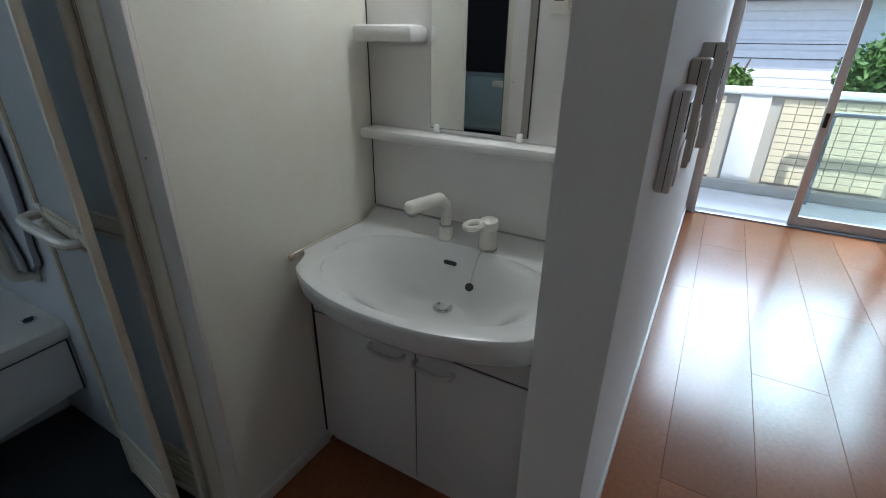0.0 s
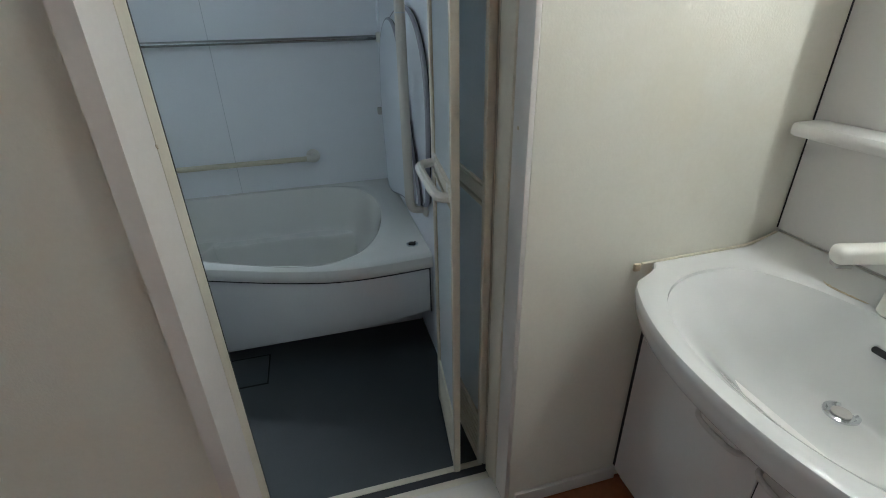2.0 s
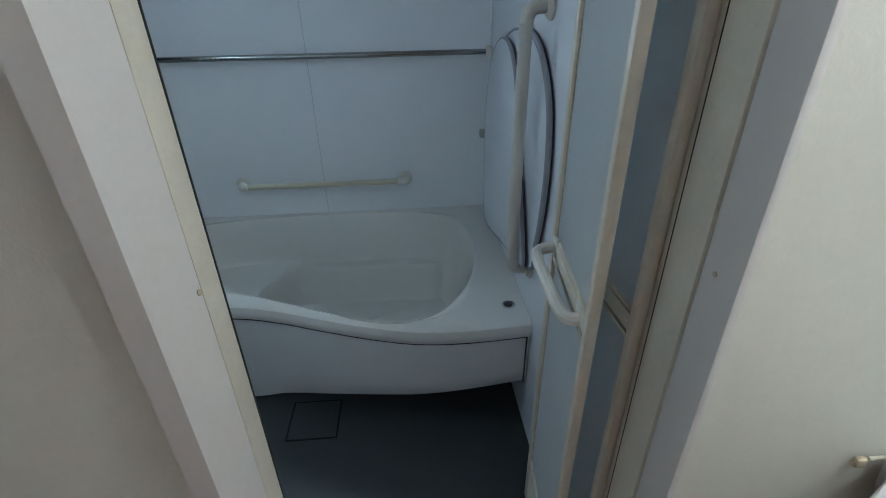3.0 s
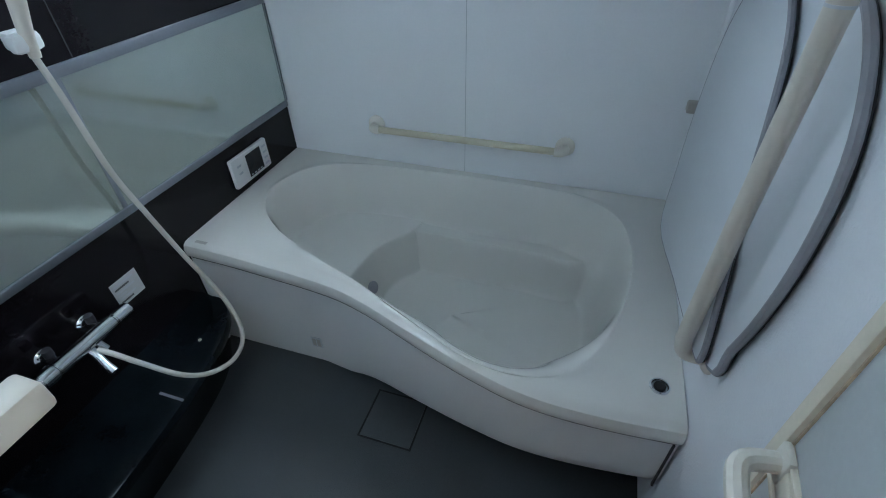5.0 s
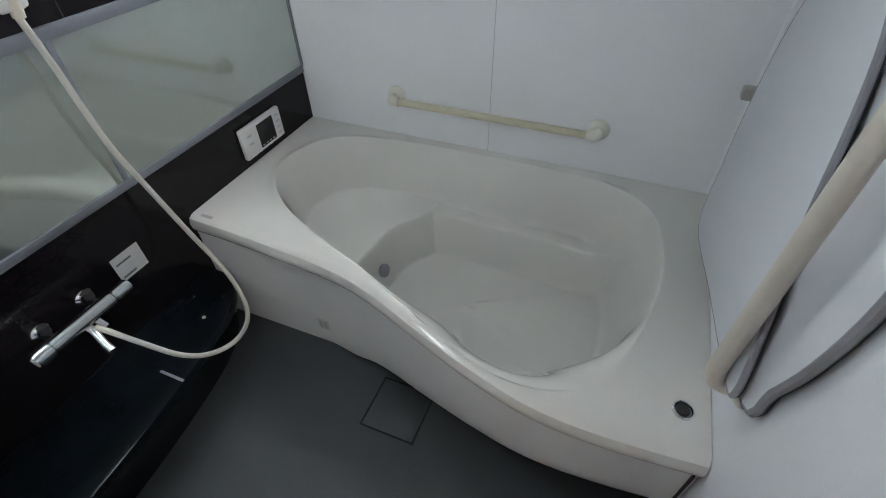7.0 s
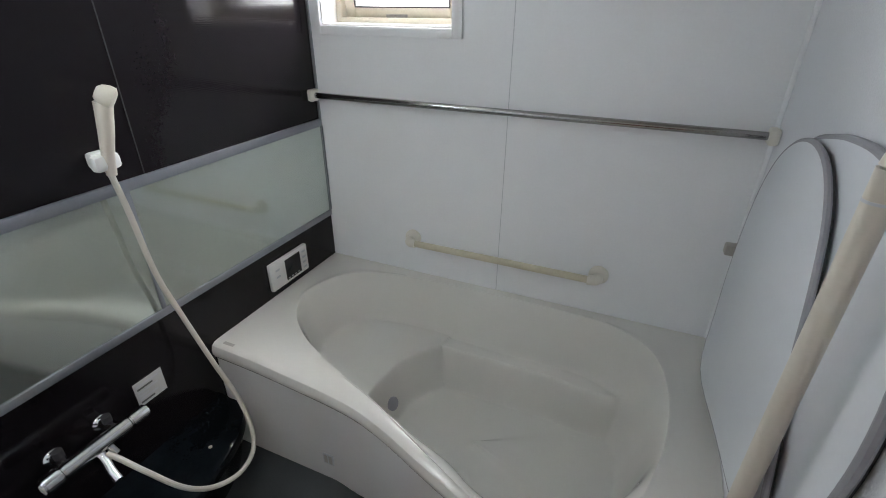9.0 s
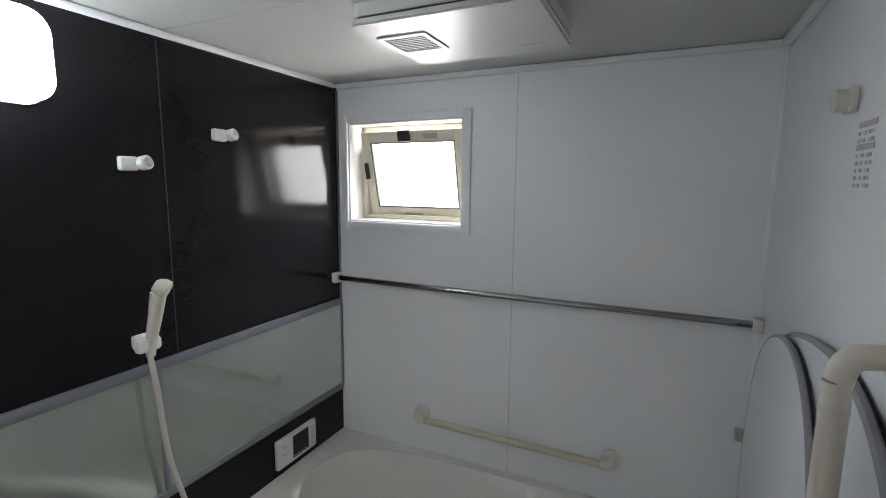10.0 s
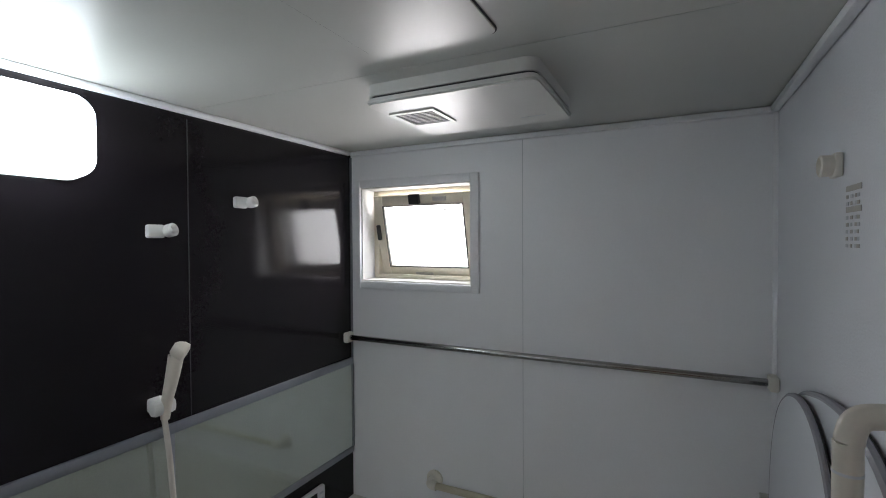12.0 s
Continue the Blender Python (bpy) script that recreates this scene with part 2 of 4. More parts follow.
def lathe(profile, m, seg=24):
    """Turned shape from (radius, height) pairs round the local z of m."""
    bm = bmesh.new()
    rings = [[bm.verts.new((r * math.cos(2 * math.pi * k / seg), r * math.sin(2 * math.pi * k / seg), z)) for k in range(seg)] for r, z in profile]
    for a, b in zip(rings, rings[1:]):
        for k in range(seg):
            bm.faces.new((a[k], a[(k + 1) % seg], b[(k + 1) % seg], b[k]))
    bm.faces.new(rings[0][::-1])
    bm.faces.new(rings[-1])
    bmesh.ops.transform(bm, matrix=m, verts=bm.verts[:])
    return bm


def interp(x, pts):
    """Smooth one-dimensional curve through (x, value) pairs."""
    xs, vs = zip(*pts)
    if x <= xs[0]:
        return vs[0]
    if x >= xs[-1]:
        return vs[-1]
    i = max(k for k in range(len(xs)) if xs[k] <= x)
    t = (x - xs[i]) / (xs[i + 1] - xs[i])
    def slope(k):
        a, b = max(k - 1, 0), min(k + 1, len(xs) - 1)
        return (vs[b] - vs[a]) / (xs[b] - xs[a])
    h = xs[i + 1] - xs[i]
    return ((2 * t ** 3 - 3 * t * t + 1) * vs[i] + (t ** 3 - 2 * t * t + t) * h * slope(i) + (-2 * t ** 3 + 3 * t * t) * vs[i + 1] + (t ** 3 - t * t) * h * slope(i + 1))


def sstep(a, b, x):
    t = min(1, max(0, (x - a) / (b - a)))
    return t * t * (3 - 2 * t)


FLAT_Y = Matrix(((1, 0, 0, 0), (0, 0, -1, 0), (0, 1, 0, 0), (0, 0, 0, 1)))   # local x, y to world x, z; thick towards -y
FLAT_X = Matrix(((0, 0, 1, 0), (1, 0, 0, 0), (0, 1, 0, 0), (0, 0, 0, 1)))    # local x, y to world y, z; thick towards +x


def translucent(m, share):
    """Let part of the light through a thin pale sheet."""
    nt = m.node_tree
    b = nt.nodes["Principled BSDF"]
    tr = nt.nodes.new("ShaderNodeBsdfTranslucent")
    nt.links.new(b.inputs["Base Color"].links[0].from_socket, tr.inputs["Color"])
    mix = nt.nodes.new("ShaderNodeMixShader")
    mix.inputs[0].default_value = share
    nt.links.new(b.outputs[0], mix.inputs[1])
    nt.links.new(tr.outputs[0], mix.inputs[2])
    nt.links.new(mix.outputs[0], nt.nodes["Material Output"].inputs["Surface"])
    return m

# ---- large structure: bathroom shell ----
W, CZ, HF, RC = 1.6, 2.042, 0.045, 2.45
FRONT_L, FRONT_R = 0.925, 1.612


def plane_wall(name, rows, material, label):
    return structure(name, boxes(*rows), material, label)


# far wall with the small window opening
WX0, WX1, WZ0, WZ1 = 0.058, 0.593, 1.462, 1.878
plane_wall("wall_bath_far", [(-0.08, WX0, 1.6, 1.74, 0, 2.3), (WX1, W + 0.08, 1.6, 1.74, 0, 2.3), (WX0, WX1, 1.6, 1.74, 0, WZ0), (WX0, WX1, 1.6, 1.74, WZ1, 2.3)], PANEL, "white glossy bathroom wall panels with a small window")
plane_wall("wall_bath_black", [(-0.08, 0, -0.073, 1.6, 0, 2.3)], BLACK, "glossy black ribbed bathroom wall panels")
plane_wall("wall_bath_side", [(W, W + 0.08, 0.032, 1.6, 0, 2.3)], EMBOSS, "white embossed bathroom wall panel")
plane_wall("wall_bath_front", [(-0.7, FRONT_L, -0.155, -0.086, 0, RC), (FRONT_L, FRONT_R, -0.155, 0.0, 2.02, RC), (FRONT_R + 0.002, 2.40, -0.155, 0.0, 0, RC)], WALLP, "cream wallpapered wall round the bathroom doorway")
plane_wall("wall_bath_inner_front", [(-0.08, FRONT_L - 0.003, -0.085, -0.074, 0, 2.3)], PANEL, "white bathroom wall panel beside the door")
structure("ceiling_bath", boxes((0, W, -0.073, 0.8145, CZ, CZ + 0.03), (0, W, 0.8175, 1.6, CZ, CZ + 0.03), (0, W, 0.72, 0.92, CZ + 0.004, CZ + 0.02)), CEIL, "smooth grey-white bathroom ceiling panels", "ceiling")
structure("floor_bath", boxes((0, W + 0.012, -0.073, 1.6, -0.06, 0.0)), FLOORV, "dark grey textured bathroom floor", "floor")

# thin seams between panels
tagged(link("panel_seam", boxes((0.8038, 0.8060, 1.5985, 1.6005, 0.475, CZ - 0.02)), SEAML), "thin grey seam between white wall panels", "seam", kind="structure")
tagged(link("panel_seam", boxes((-0.0005, 0.0015, 0.803, 0.806, 1.11, CZ - 0.03)), SEAM), "thin dark seam in the black wall", "seam", kind="structure")
tagged(link("cove_trim", boxes((0.012, W - 0.012, 1.575, 1.599, CZ - 0.022, CZ - 0.001), bevel=0.006), PANEL), "white moulding under the bathroom ceiling", "trim", kind="structure")
tagged(link("cove_trim", boxes((W - 0.024, W - 0.001, 0.03, 1.574, CZ - 0.022, CZ - 0.001), bevel=0.006), PANEL), "white moulding under the bathroom ceiling", "trim", kind="structure")
tagged(link("cove_trim", boxes((0.001, 0.02, 0.03, 1.574, CZ - 0.02, CZ - 0.001), bevel=0.006), PANEL), "white moulding over the black wall", "trim", kind="structure")
tagged(link("corner_trim", boxes((0.0005, 0.007, 1.59, 1.5995, 1.11, CZ - 0.025)), ALU), "thin metal strip in the wall corner", "trim", kind="structure")
tagged(link("corner_trim", cyl((W - 0.003, 1.597, 0.48), (W - 0.003, 1.597, CZ - 0.02), 0.009, seg=12), PANEL), "white rounded strip in the wall corner", "trim", kind="structure")

# ---- vestibule and room shell ----
plane_wall("wall_vanity_back", [(2.30, 2.40, -0.91, -0.155, 0, RC)], WALLP, "cream wallpapered wall behind the washstand")
plane_wall("wall_partition", [(1.75, 5.36, -1.035, -0.912, 0, RC)], WALLR, "white wallpapered partition end beside the washstand")
plane_wall("wall_room_side", [(-0.7, 5.36, -4.4, -4.3, 0, RC)], WALLR, "white wallpapered room wall")
plane_wall("wall_room_back", [(-0.8, -0.7, -4.4, 0.0, 0, RC)], WALLR, "white wallpapered room wall")
plane_wall("wall_balcony", [(5.36, 5.50, -1.085, -0.91, 0, RC), (5.36, 5.50, -4.4, -3.1, 0, RC), (5.36, 5.50, -3.1, -1.085, 2.05, RC)], WALLR, "white wall round the balcony window")
structure("ceiling_room", boxes((-0.8, 5.5, -4.4, -0.0, RC, RC + 0.1)), CEILR, "white papered room ceiling", "ceiling")
structure("subfloor", boxes((-0.8, 5.38, -4.4, -0.0, -0.06, HF - 0.014)), SEAM, "dark joints between floorboards", "floor")
tagged(link("baseboard", boxes((1.755, 5.34, -1.047, -1.036, HF, HF + 0.06), bevel=0.002), TRIMW), "white baseboard along the partition", "baseboard", kind="structure")
tagged(link("baseboard", boxes((1.63, 1.955, -0.167, -0.156, HF, HF + 0.045), bevel=0.002), TRIMW), "cream baseboard beside the washstand", "baseboard", kind="structure")
tagged(link("baseboard", boxes((-0.6, 0.895, -0.167, -0.156, HF, HF + 0.05), bevel=0.002), TRIMW), "cream baseboard along the hall wall", "baseboard", kind="structure")

# ---- bathroom doorway ----
dj = tagged(new("door_frame"), "cream door frame with white reveal round the bathroom opening", "door frame", kind="structure")
part("casing", prism([(0.917, -0.176), (0.950, -0.176), (0.9735, -0.106), (0.9255, -0.106), (0.9255, -0.157), (0.917, -0.157)], pose(0, 0, HF), 2.0, bevel=0.003), TRIMW, dj, "smooth pale casing")
part("reveal", boxes((1.6005, 1.6125, -0.158, -0.088, HF, 2.01), bevel=0.002), TRIMW, dj, "pale reveal board")
part("jamb", prism([(0.9255, -0.1055), (0.9742, -0.1055), (0.981, -0.080), (0.981, -0.072), (0.9255, -0.072)], pose(0, 0, 0.0), 1.98, bevel=0.0015), CREAM, dj, "cream metal jamb")
# brown strip that paints the casing's shade line on the wall
part("painted_shade", boxes((0.9135, 0.9168, -0.1585, -0.1552, HF, 2.04)), GRIME_SHADE, dj, "thin brown strip painted as the shade line beside the casing")
part("gasket", boxes((0.976, 0.9818, -0.0715, -0.068, 0.02, 1.98)), RUBBER, dj)
part("jamb", boxes((1.596, 1.6115, -0.087, -0.0135, 0.0, 1.98), bevel=0.003), CREAM, dj, "cream metal jamb")
part("jamb", boxes((1.6015, 1.6115, -0.0085, 0.031, 0.0, 1.98), bevel=0.003), CREAM, dj, "cream metal jamb")
part("gasket", boxes((1.5985, 1.611, -0.0132, -0.0088, 0.0, 1.98)), RUBBER, dj)
part("head", boxes((0.94, 1.59, -0.158, -0.002, 1.98, 2.018), bevel=0.002), TRIMW, dj)
part("screw", lathe([(0.004, 0), (0.004, 0.0012), (0.001, 0.0016)], Matrix.Translation((0.9785, -0.122, 1.14)) @ pose(0, 0, 0, 0, 75, 0), 10), GRIME_SHADE, dj)
part("screw", lathe([(0.004, 0), (0.004, 0.0012), (0.001, 0.0016)], Matrix.Translation((1.6003, -0.115, 1.12)) @ pose(0, 0, 0, 0, -90, 0), 10), GRIME_SHADE, dj)
part("sill", boxes((0.926, 1.6, -0.155, -0.062, 0.0, HF + 0.006), bevel=0.003), TRIMW, dj, "white threshold board")
part("track", boxes((0.987, 1.594, -0.060, -0.030, 0.0, HF - 0.008), (0.987, 1.594, -0.026, 0.004, 0.0, HF - 0.02), (0.9625, 1.594, 0.008, 0.028, 0.0, HF - 0.022), bevel=0.002), CREAM, dj, "cream metal bottom track")


# ---- folding door ----
def leaf_panel(door, a, b, z0, z1):
    """One leaf of the folding door between plan points a and b."""
    d = Vector((b[0] - a[0], b[1] - a[1], 0))
    L = d.length
    m = Matrix.Translation((a[0], a[1], 0)) @ Matrix.Rotation(math.atan2(d.y, d.x), 4, "Z")
    def bx(*r, bevel=0.003):
        bm = box(*r, bevel=bevel)
        bmesh.ops.transform(bm, matrix=m, verts=bm.verts[:])
        return bm
    leaf = part("leaf_frame", bx(0, 0.020, -0.010, 0.010, z0, z1), CREAM, door, "cream door stile")
    part("stile", bx(L - 0.024, L, -0.010, 0.010, z0, z1), CREAM, leaf)
    for xa in (0.020, L - 0.0265):
        part("seal", bx(xa, xa + 0.0025, -0.004, 0.004, z0 + 0.195, z1 - 0.04, bevel=0), GRIME_SHADE, leaf, "dirty glazing seal")
    for za, zb in ((z0, z0 + 0.03), (z0 + 0.17, z0 + 0.195), (0.905, 0.915), (0.921, 0.955), (0.959, 0.965), (z1 - 0.04, z1)):
        part("rail", bx(0.020, L - 0.024, -0.008, 0.008, za, zb), CREAM, leaf)
    for za, zb in ((z0 + 0.195, 0.905), (0.965, z1 - 0.04)):
        part("pane", bx(0.0225, L - 0.0265, -0.0015, 0.0015, za, zb, bevel=0), FROSTP, leaf, "pale grey translucent door pane")
    for k in range(5):
        zc = z0 + 0.045 + k * 0.025
        part("louvre", bx(0.020, L - 0.024, -0.007, 0.007, zc, zc + 0.017, bevel=0.002), CREAM, leaf)
    return leaf, m, L


FROSTP = translucent(mat("pale_door_pane", (0.84, 0.87, 0.88), 0.4, var=0.03, bump=0.25, bscale=300), 0.6)
fd = thing("folding_door", "cream folding bathroom door folded open with pale translucent panes", "door")
leaf_panel(fd, (1.590, 0.004), (1.577, 0.330), 0.03, 1.965)
leaf, lm, LL = leaf_panel(fd, (1.507, -0.004), (1.544, 0.325), 0.03, 1.965)
hb = bmesh.new()
merge(hb, tube([(1.545, 0.285, 0.945), (1.516, 0.284, 0.946), (1.490, 0.275, 0.944), (1.483, 0.245, 0.940), (1.481, 0.17, 0.935), (1.481, 0.09, 0.930), (1.488, 0.062, 0.928), (1.505, 0.055, 0.928), (1.528, 0.055, 0.928)], 0.0125, seg=10, n=4))
hd = part("door_handle", hb, WARMW, fd, "white plastic loop handle")
part("handle_plate", boxes((1.506, 1.516, 0.05, 0.075, 0.915, 0.960), (1.527, 1.536, 0.27, 0.30, 0.925, 0.970), bevel=0.003), WARMW, fd)

# ---- bathroom window ----
wn1 = tagged(new("window_1"), "small white top-hung bathroom window tilted outward with bright pane", "window", kind="structure")
part("window_frame", boxes((0.036, WX0, 1.588, 1.601, 1.430, 1.910), (WX1, 0.629, 1.588, 1.601, 1.430, 1.910), (WX0, WX1, 1.588, 1.601, WZ1, 1.910), (WX0, WX1, 1.588, 1.601, 1.430, WZ0), bevel=0.003), PANEL, wn1)
part("reveal_lining", boxes((WX0, WX0 + 0.006, 1.60, 1.735, WZ0, WZ1), (WX1 - 0.006, WX1, 1.60, 1.735, WZ0, WZ1), (WX0 + 0.006, WX1 - 0.006, 1.60, 1.735, WZ1 - 0.006, WZ1), (WX0 + 0.006, WX1 - 0.006, 1.60, 1.735, WZ0, WZ0 + 0.006)), WHITEP, wn1)
part("outer_frame", boxes((0.064, 0.088, 1.69, 1.735, 1.47, 1.87), (0.563, 0.587, 1.69, 1.735, 1.47, 1.87), (0.088, 0.563, 1.69, 1.735, 1.85, 1.87), (0.088, 0.563, 1.69, 1.735, 1.47, 1.488), bevel=0.003), CREAM, wn1)
HINGE = Matrix.Translation((0, 1.672, 1.848)) @ Matrix.Rotation(radians(13), 4, "X")


def sash_box(*r, bevel=0.003):
    bm = box(*r, bevel=bevel)
    bmesh.ops.transform(bm, matrix=HINGE, verts=bm.verts[:])
    return bm


sash = part("sash", sash_box(0.092, 0.135, -0.03, 0.0, -0.370, 0.0), CREAM, wn1, "cream metal sash")
part("sash_bar", sash_box(0.533, 0.576, -0.03, 0.0, -0.370, 0.0), CREAM, sash)
part("sash_bar", sash_box(0.135, 0.533, -0.03, 0.0, -0.045, 0.0), CREAM, sash)
part("sash_bar", sash_box(0.135, 0.533, -0.03, 0.0, -0.370, -0.328), CREAM, sash)
for r in ((0.135, 0.139, -0.032, -0.02, -0.328, -0.045), (0.529, 0.533, -0.032, -0.02, -0.328, -0.045), (0.139, 0.529, -0.032, -0.02, -0.328, -0.324), (0.139, 0.529, -0.032, -0.02, -0.049, -0.045)):
    part("gasket", sash_box(*r, bevel=0), RUBBER, sash)
pane = part("pane", sash_box(0.135, 0.533, -0.014, -0.010, -0.328, -0.045, bevel=0), PANEF, sash, "obscure glass pane")
pane.visible_shadow = False
part("latch", sash_box(0.285, 0.335, -0.052, -0.030, -0.04, 0.004, bevel=0.004), RUBBER, sash, "dark latch")
part("latch_plate", sash_box(0.395, 0.46, -0.036, -0.030, -0.032, -0.012), HAND, sash)
part("stay", sash_box(0.096, 0.112, -0.045, -0.030, -0.20, -0.13, bevel=0.003), RUBBER, sash, "dark stay arm")
part("stay", sash_box(0.27, 0.36, -0.036, -0.030, -0.362, -0.350), HAND, sash)
part("pane_label", sash_box(0.43, 0.50, -0.016, -0.0145, -0.075, -0.068, bevel=0), INK, sash)


# ---- bathtub ----
def front(x):
    return interp(x, [(0, 0.852), (0.18, 0.846), (0.35, 0.834), (0.5, 0.822), (0.62, 0.805), (0.74, 0.770), (0.865, 0.722), (1.0, 0.672), (1.1, 0.640), (1.2, 0.614), (1.3, 0.602), (1.43, 0.602), (1.6, 0.614)])


RIM = 0.478
INNER = [(0.10, 1.24), (0.115, 1.35), (0.165, 1.44), (0.26, 1.50), (0.42, 1.535), (0.62, 1.55), (0.85, 1.555), (1.08, 1.55), (1.25, 1.535), (1.37, 1.48), (1.44, 1.39), (1.47, 1.25), (1.47, 1.10), (1.445, 0.95), (1.40, 0.81),
         (1.34, 0.72), (1.25, 0.668), (1.15, 0.655), (1.04, 0.678), (0.93, 0.728), (0.80, 0.79), (0.66, 0.855), (0.52, 0.91), (0.38, 0.965), (0.26, 1.03), (0.16, 1.12)]


def closed(pts, n):
    m = len(pts)
    out = []
    for i in range(m):
        p = [Vector((*pts[(i + k) % m], 0)) for k in (-1, 0, 1, 2)]
        for k in range(n):
            t = k / n
            out.append(0.5 * ((2 * p[1]) + (p[2] - p[0]) * t + (2 * p[0] - 5 * p[1] + 4 * p[2] - p[3]) * t * t + (3 * p[1] - p[0] - 3 * p[2] + p[3]) * t ** 3))
    return [(v.x, v.y) for v in out]


def tub_shell():
    bm = bmesh.new()
    inner = closed(INNER, 15)
    N = len(inner)
    cx, cy = 0.88, 1.16
    # deck: from the outer border in to the bowl's edge
    def border(a):
        dx, dy = math.cos(a), math.sin(a)
        lo, hi = 0.0, 2.0
        for _ in range(40):
            mid = (lo + hi) / 2
            x, y = cx + mid * dx, cy + mid * dy
            if 0.002 <= x <= 1.598 and front(x) <= y <= 1.598:
                lo = mid
            else:
                hi = mid
        return cx + lo * dx, cy + lo * dy
    rings = []
    outer = [border(math.atan2(y - cy, x - cx)) for x, y in inner]
    # corners of the deck sit on the nearest border point
    for corner in ((0.002, 1.598), (1.598, 1.598), (0.002, front(0.002)), (1.598, front(1.598))):
        k = min(range(N), key=lambda i: (outer[i][0] - corner[0]) ** 2 + (outer[i][1] - corner[1]) ** 2)
        outer[k] = corner
    def inset(p, d):
        return (p[0], max(p[1], front(p[0]) + d))
    for d, z in ((0.016, RIM - 0.062), (0.006, RIM - 0.058), (0.001, RIM - 0.045), (0.0, RIM - 0.028), (0.006, RIM - 0.010), (0.020, RIM - 0.001), (0.035, RIM)):
        rings.append([(*inset(p, d), z) for p in outer])
    o2 = [inset(p, 0.035) for p in outer]
    for t, dz in ((0.35, 0.0), (0.7, 0.0), (0.88, 0.001), (0.93, 0.004), (1.0, 0.004)):
        rings.append([(a[0] + (b[0] - a[0]) * t, a[1] + (b[1] - a[1]) * t, RIM + dz) for a, b in zip(o2, inner)])
    # bowl
    def level(x, y):
        b = 0.062
        seat = b + 0.205 * (1 - sstep(0.515, 0.580, x + 0.10 * (1.20 - y) - 0.10 * sstep(1.22, 1.46, y)))
        ledge = b + 0.195 * sstep(1.375, 1.425, y + 0.02 * sstep(1.1, 1.3, x) - 1.3 * max(0, x - 1.25) ** 2)
        return max(b, seat, ledge)
    S = 140
    for k in range(1, S):
        s = (k / S) ** 1.15
        ring = []
        for (x0, y0) in inner:
            x, y = x0 + (cx - x0) * s, y0 + (cy - y0) * s
            d = math.hypot(x - x0, y - y0)
            D = 0.150 - 0.045 * sstep(1.35, 1.45, x0) + 0.20 * (1 - sstep(0.72, 1.0, y0)) * sstep(0.65, 1.0, x0)
            wall = RIM + 0.004 - 0.43 * sstep(-0.018, D, d) + 0.43 * sstep(-0.018, D, 0)
            lv = level(x, y)
            h = 0.038
            z = max(wall, lv) + max(0, h - abs(wall - lv)) ** 2 / (4 * h)
            ring.append((x, y, z))
        rings.append(ring)
    vr = [[bm.verts.new(p) for p in r] for r in rings]
    for a, b in zip(vr, vr[1:]):
        for k in range(N):
            bm.faces.new((a[k], a[(k + 1) % N], b[(k + 1) % N], b[k]))
    c = bm.verts.new((cx, cy, 0.062))
    for k in range(N):
        bm.faces.new((vr[-1][k], vr[-1][(k + 1) % N], c))
    return bm


tub = thing("bathtub", "white acrylic bathtub with a curved front and moulded seat", "bathtub")
shell = part("shell", tub_shell(), ACRYL, tub)


def low(x):
    return interp(x, [(0.0, 0.0), (0.48, 0.0), (0.62, 0.03), (0.80, 0.075), (1.0, 0.128), (1.2, 0.168), (1.4, 0.190), (1.6, 0.203)])


def apron():
    bm = bmesh.new()
    rows = []
    for i in range(81):
        x = 0.004 + 1.592 * i / 80
        f = front(x) + 0.012
        zl = low(x)
        col = []
        for k in range(9):
            t = k / 8
            z = RIM - 0.062 + (zl - RIM + 0.062) * t
            fl = 0.862
            y = f + (fl - f) * (1 - sstep(0.45, 0.62, x)) * sstep(0.0, 0.25, t) * (1 if x < 0.62 else 0) + 0.016 * sstep(0.8, 1.0, t) * sstep(0.5, 0.7, x)
            col.append((x, y, z))
        # return under the bulge back to the straight base
        col.append((x, max(0.87, col[-1][1] + 0.004), zl + 0.006))
        rows.append([bm.verts.new(p) for p in col])
    for a, b in zip(rows, rows[1:]):
        for k in range(len(a) - 1):
            bm.faces.new((a[k], a[k + 1], b[k + 1], b[k]))
    return bm


part("apron", apron(), APRON, tub, "white curved apron panel")
part("rim_joint", tube([(0.01 + 1.58 * i / 40, front(0.01 + 1.58 * i / 40) + 0.0105, RIM - 0.0635) for i in range(41)], 0.002, seg=6, n=0), SEAM, tub, "thin dark joint under the rim")
part("end_joint", boxes((1.584, 1.588, 0.618, 0.626, 0.21, RIM - 0.065)), SEAM, tub)
part("base_panel", boxes((0.004, 1.596, 0.872, 0.90, 0.0, 0.058)), APRON, tub)
part("drain", lathe([(0.026, 0.0), (0.026, 0.006), (0.020, 0.010), (0.001, 0.010)], look((0.575, 1.10, 0.20), (-0.6, 1.3, -0.25)), 20), GREYR, tub, "grey round filter cap")
pb = thing("drain_button", "round chrome drain push button in the tub rim", "drain button")
part("ring", lathe([(0.024, 0.0), (0.024, 0.003), (0.020, 0.005), (0.018, 0.002), (0.001, 0.002)], pose(1.54, 0.725, RIM + 0.001), 24), CHROME, pb)
part("button", lathe([(0.014, 0.0), (0.014, 0.003), (0.012, 0.0045), (0.001, 0.0045)], pose(1.54, 0.725, RIM + 0.003), 20), RUBBER, pb)
part("badge", boxes((0.04, 0.085, 0.873, 0.885, RIM, RIM + 0.0015)), HAND, tub, "small silver badge")
st = part("pictogram", boxes((0.425, 0.468, 0.8575, 0.8605, 0.080, 0.130)), SEAML, tub, "small pale pictogram sticker")
part("pictogram_mark", boxes((0.430, 0.444, 0.8565, 0.8576, 0.087, 0.124), (0.449, 0.463, 0.8565, 0.8576, 0.087, 0.124)), HAND, st)

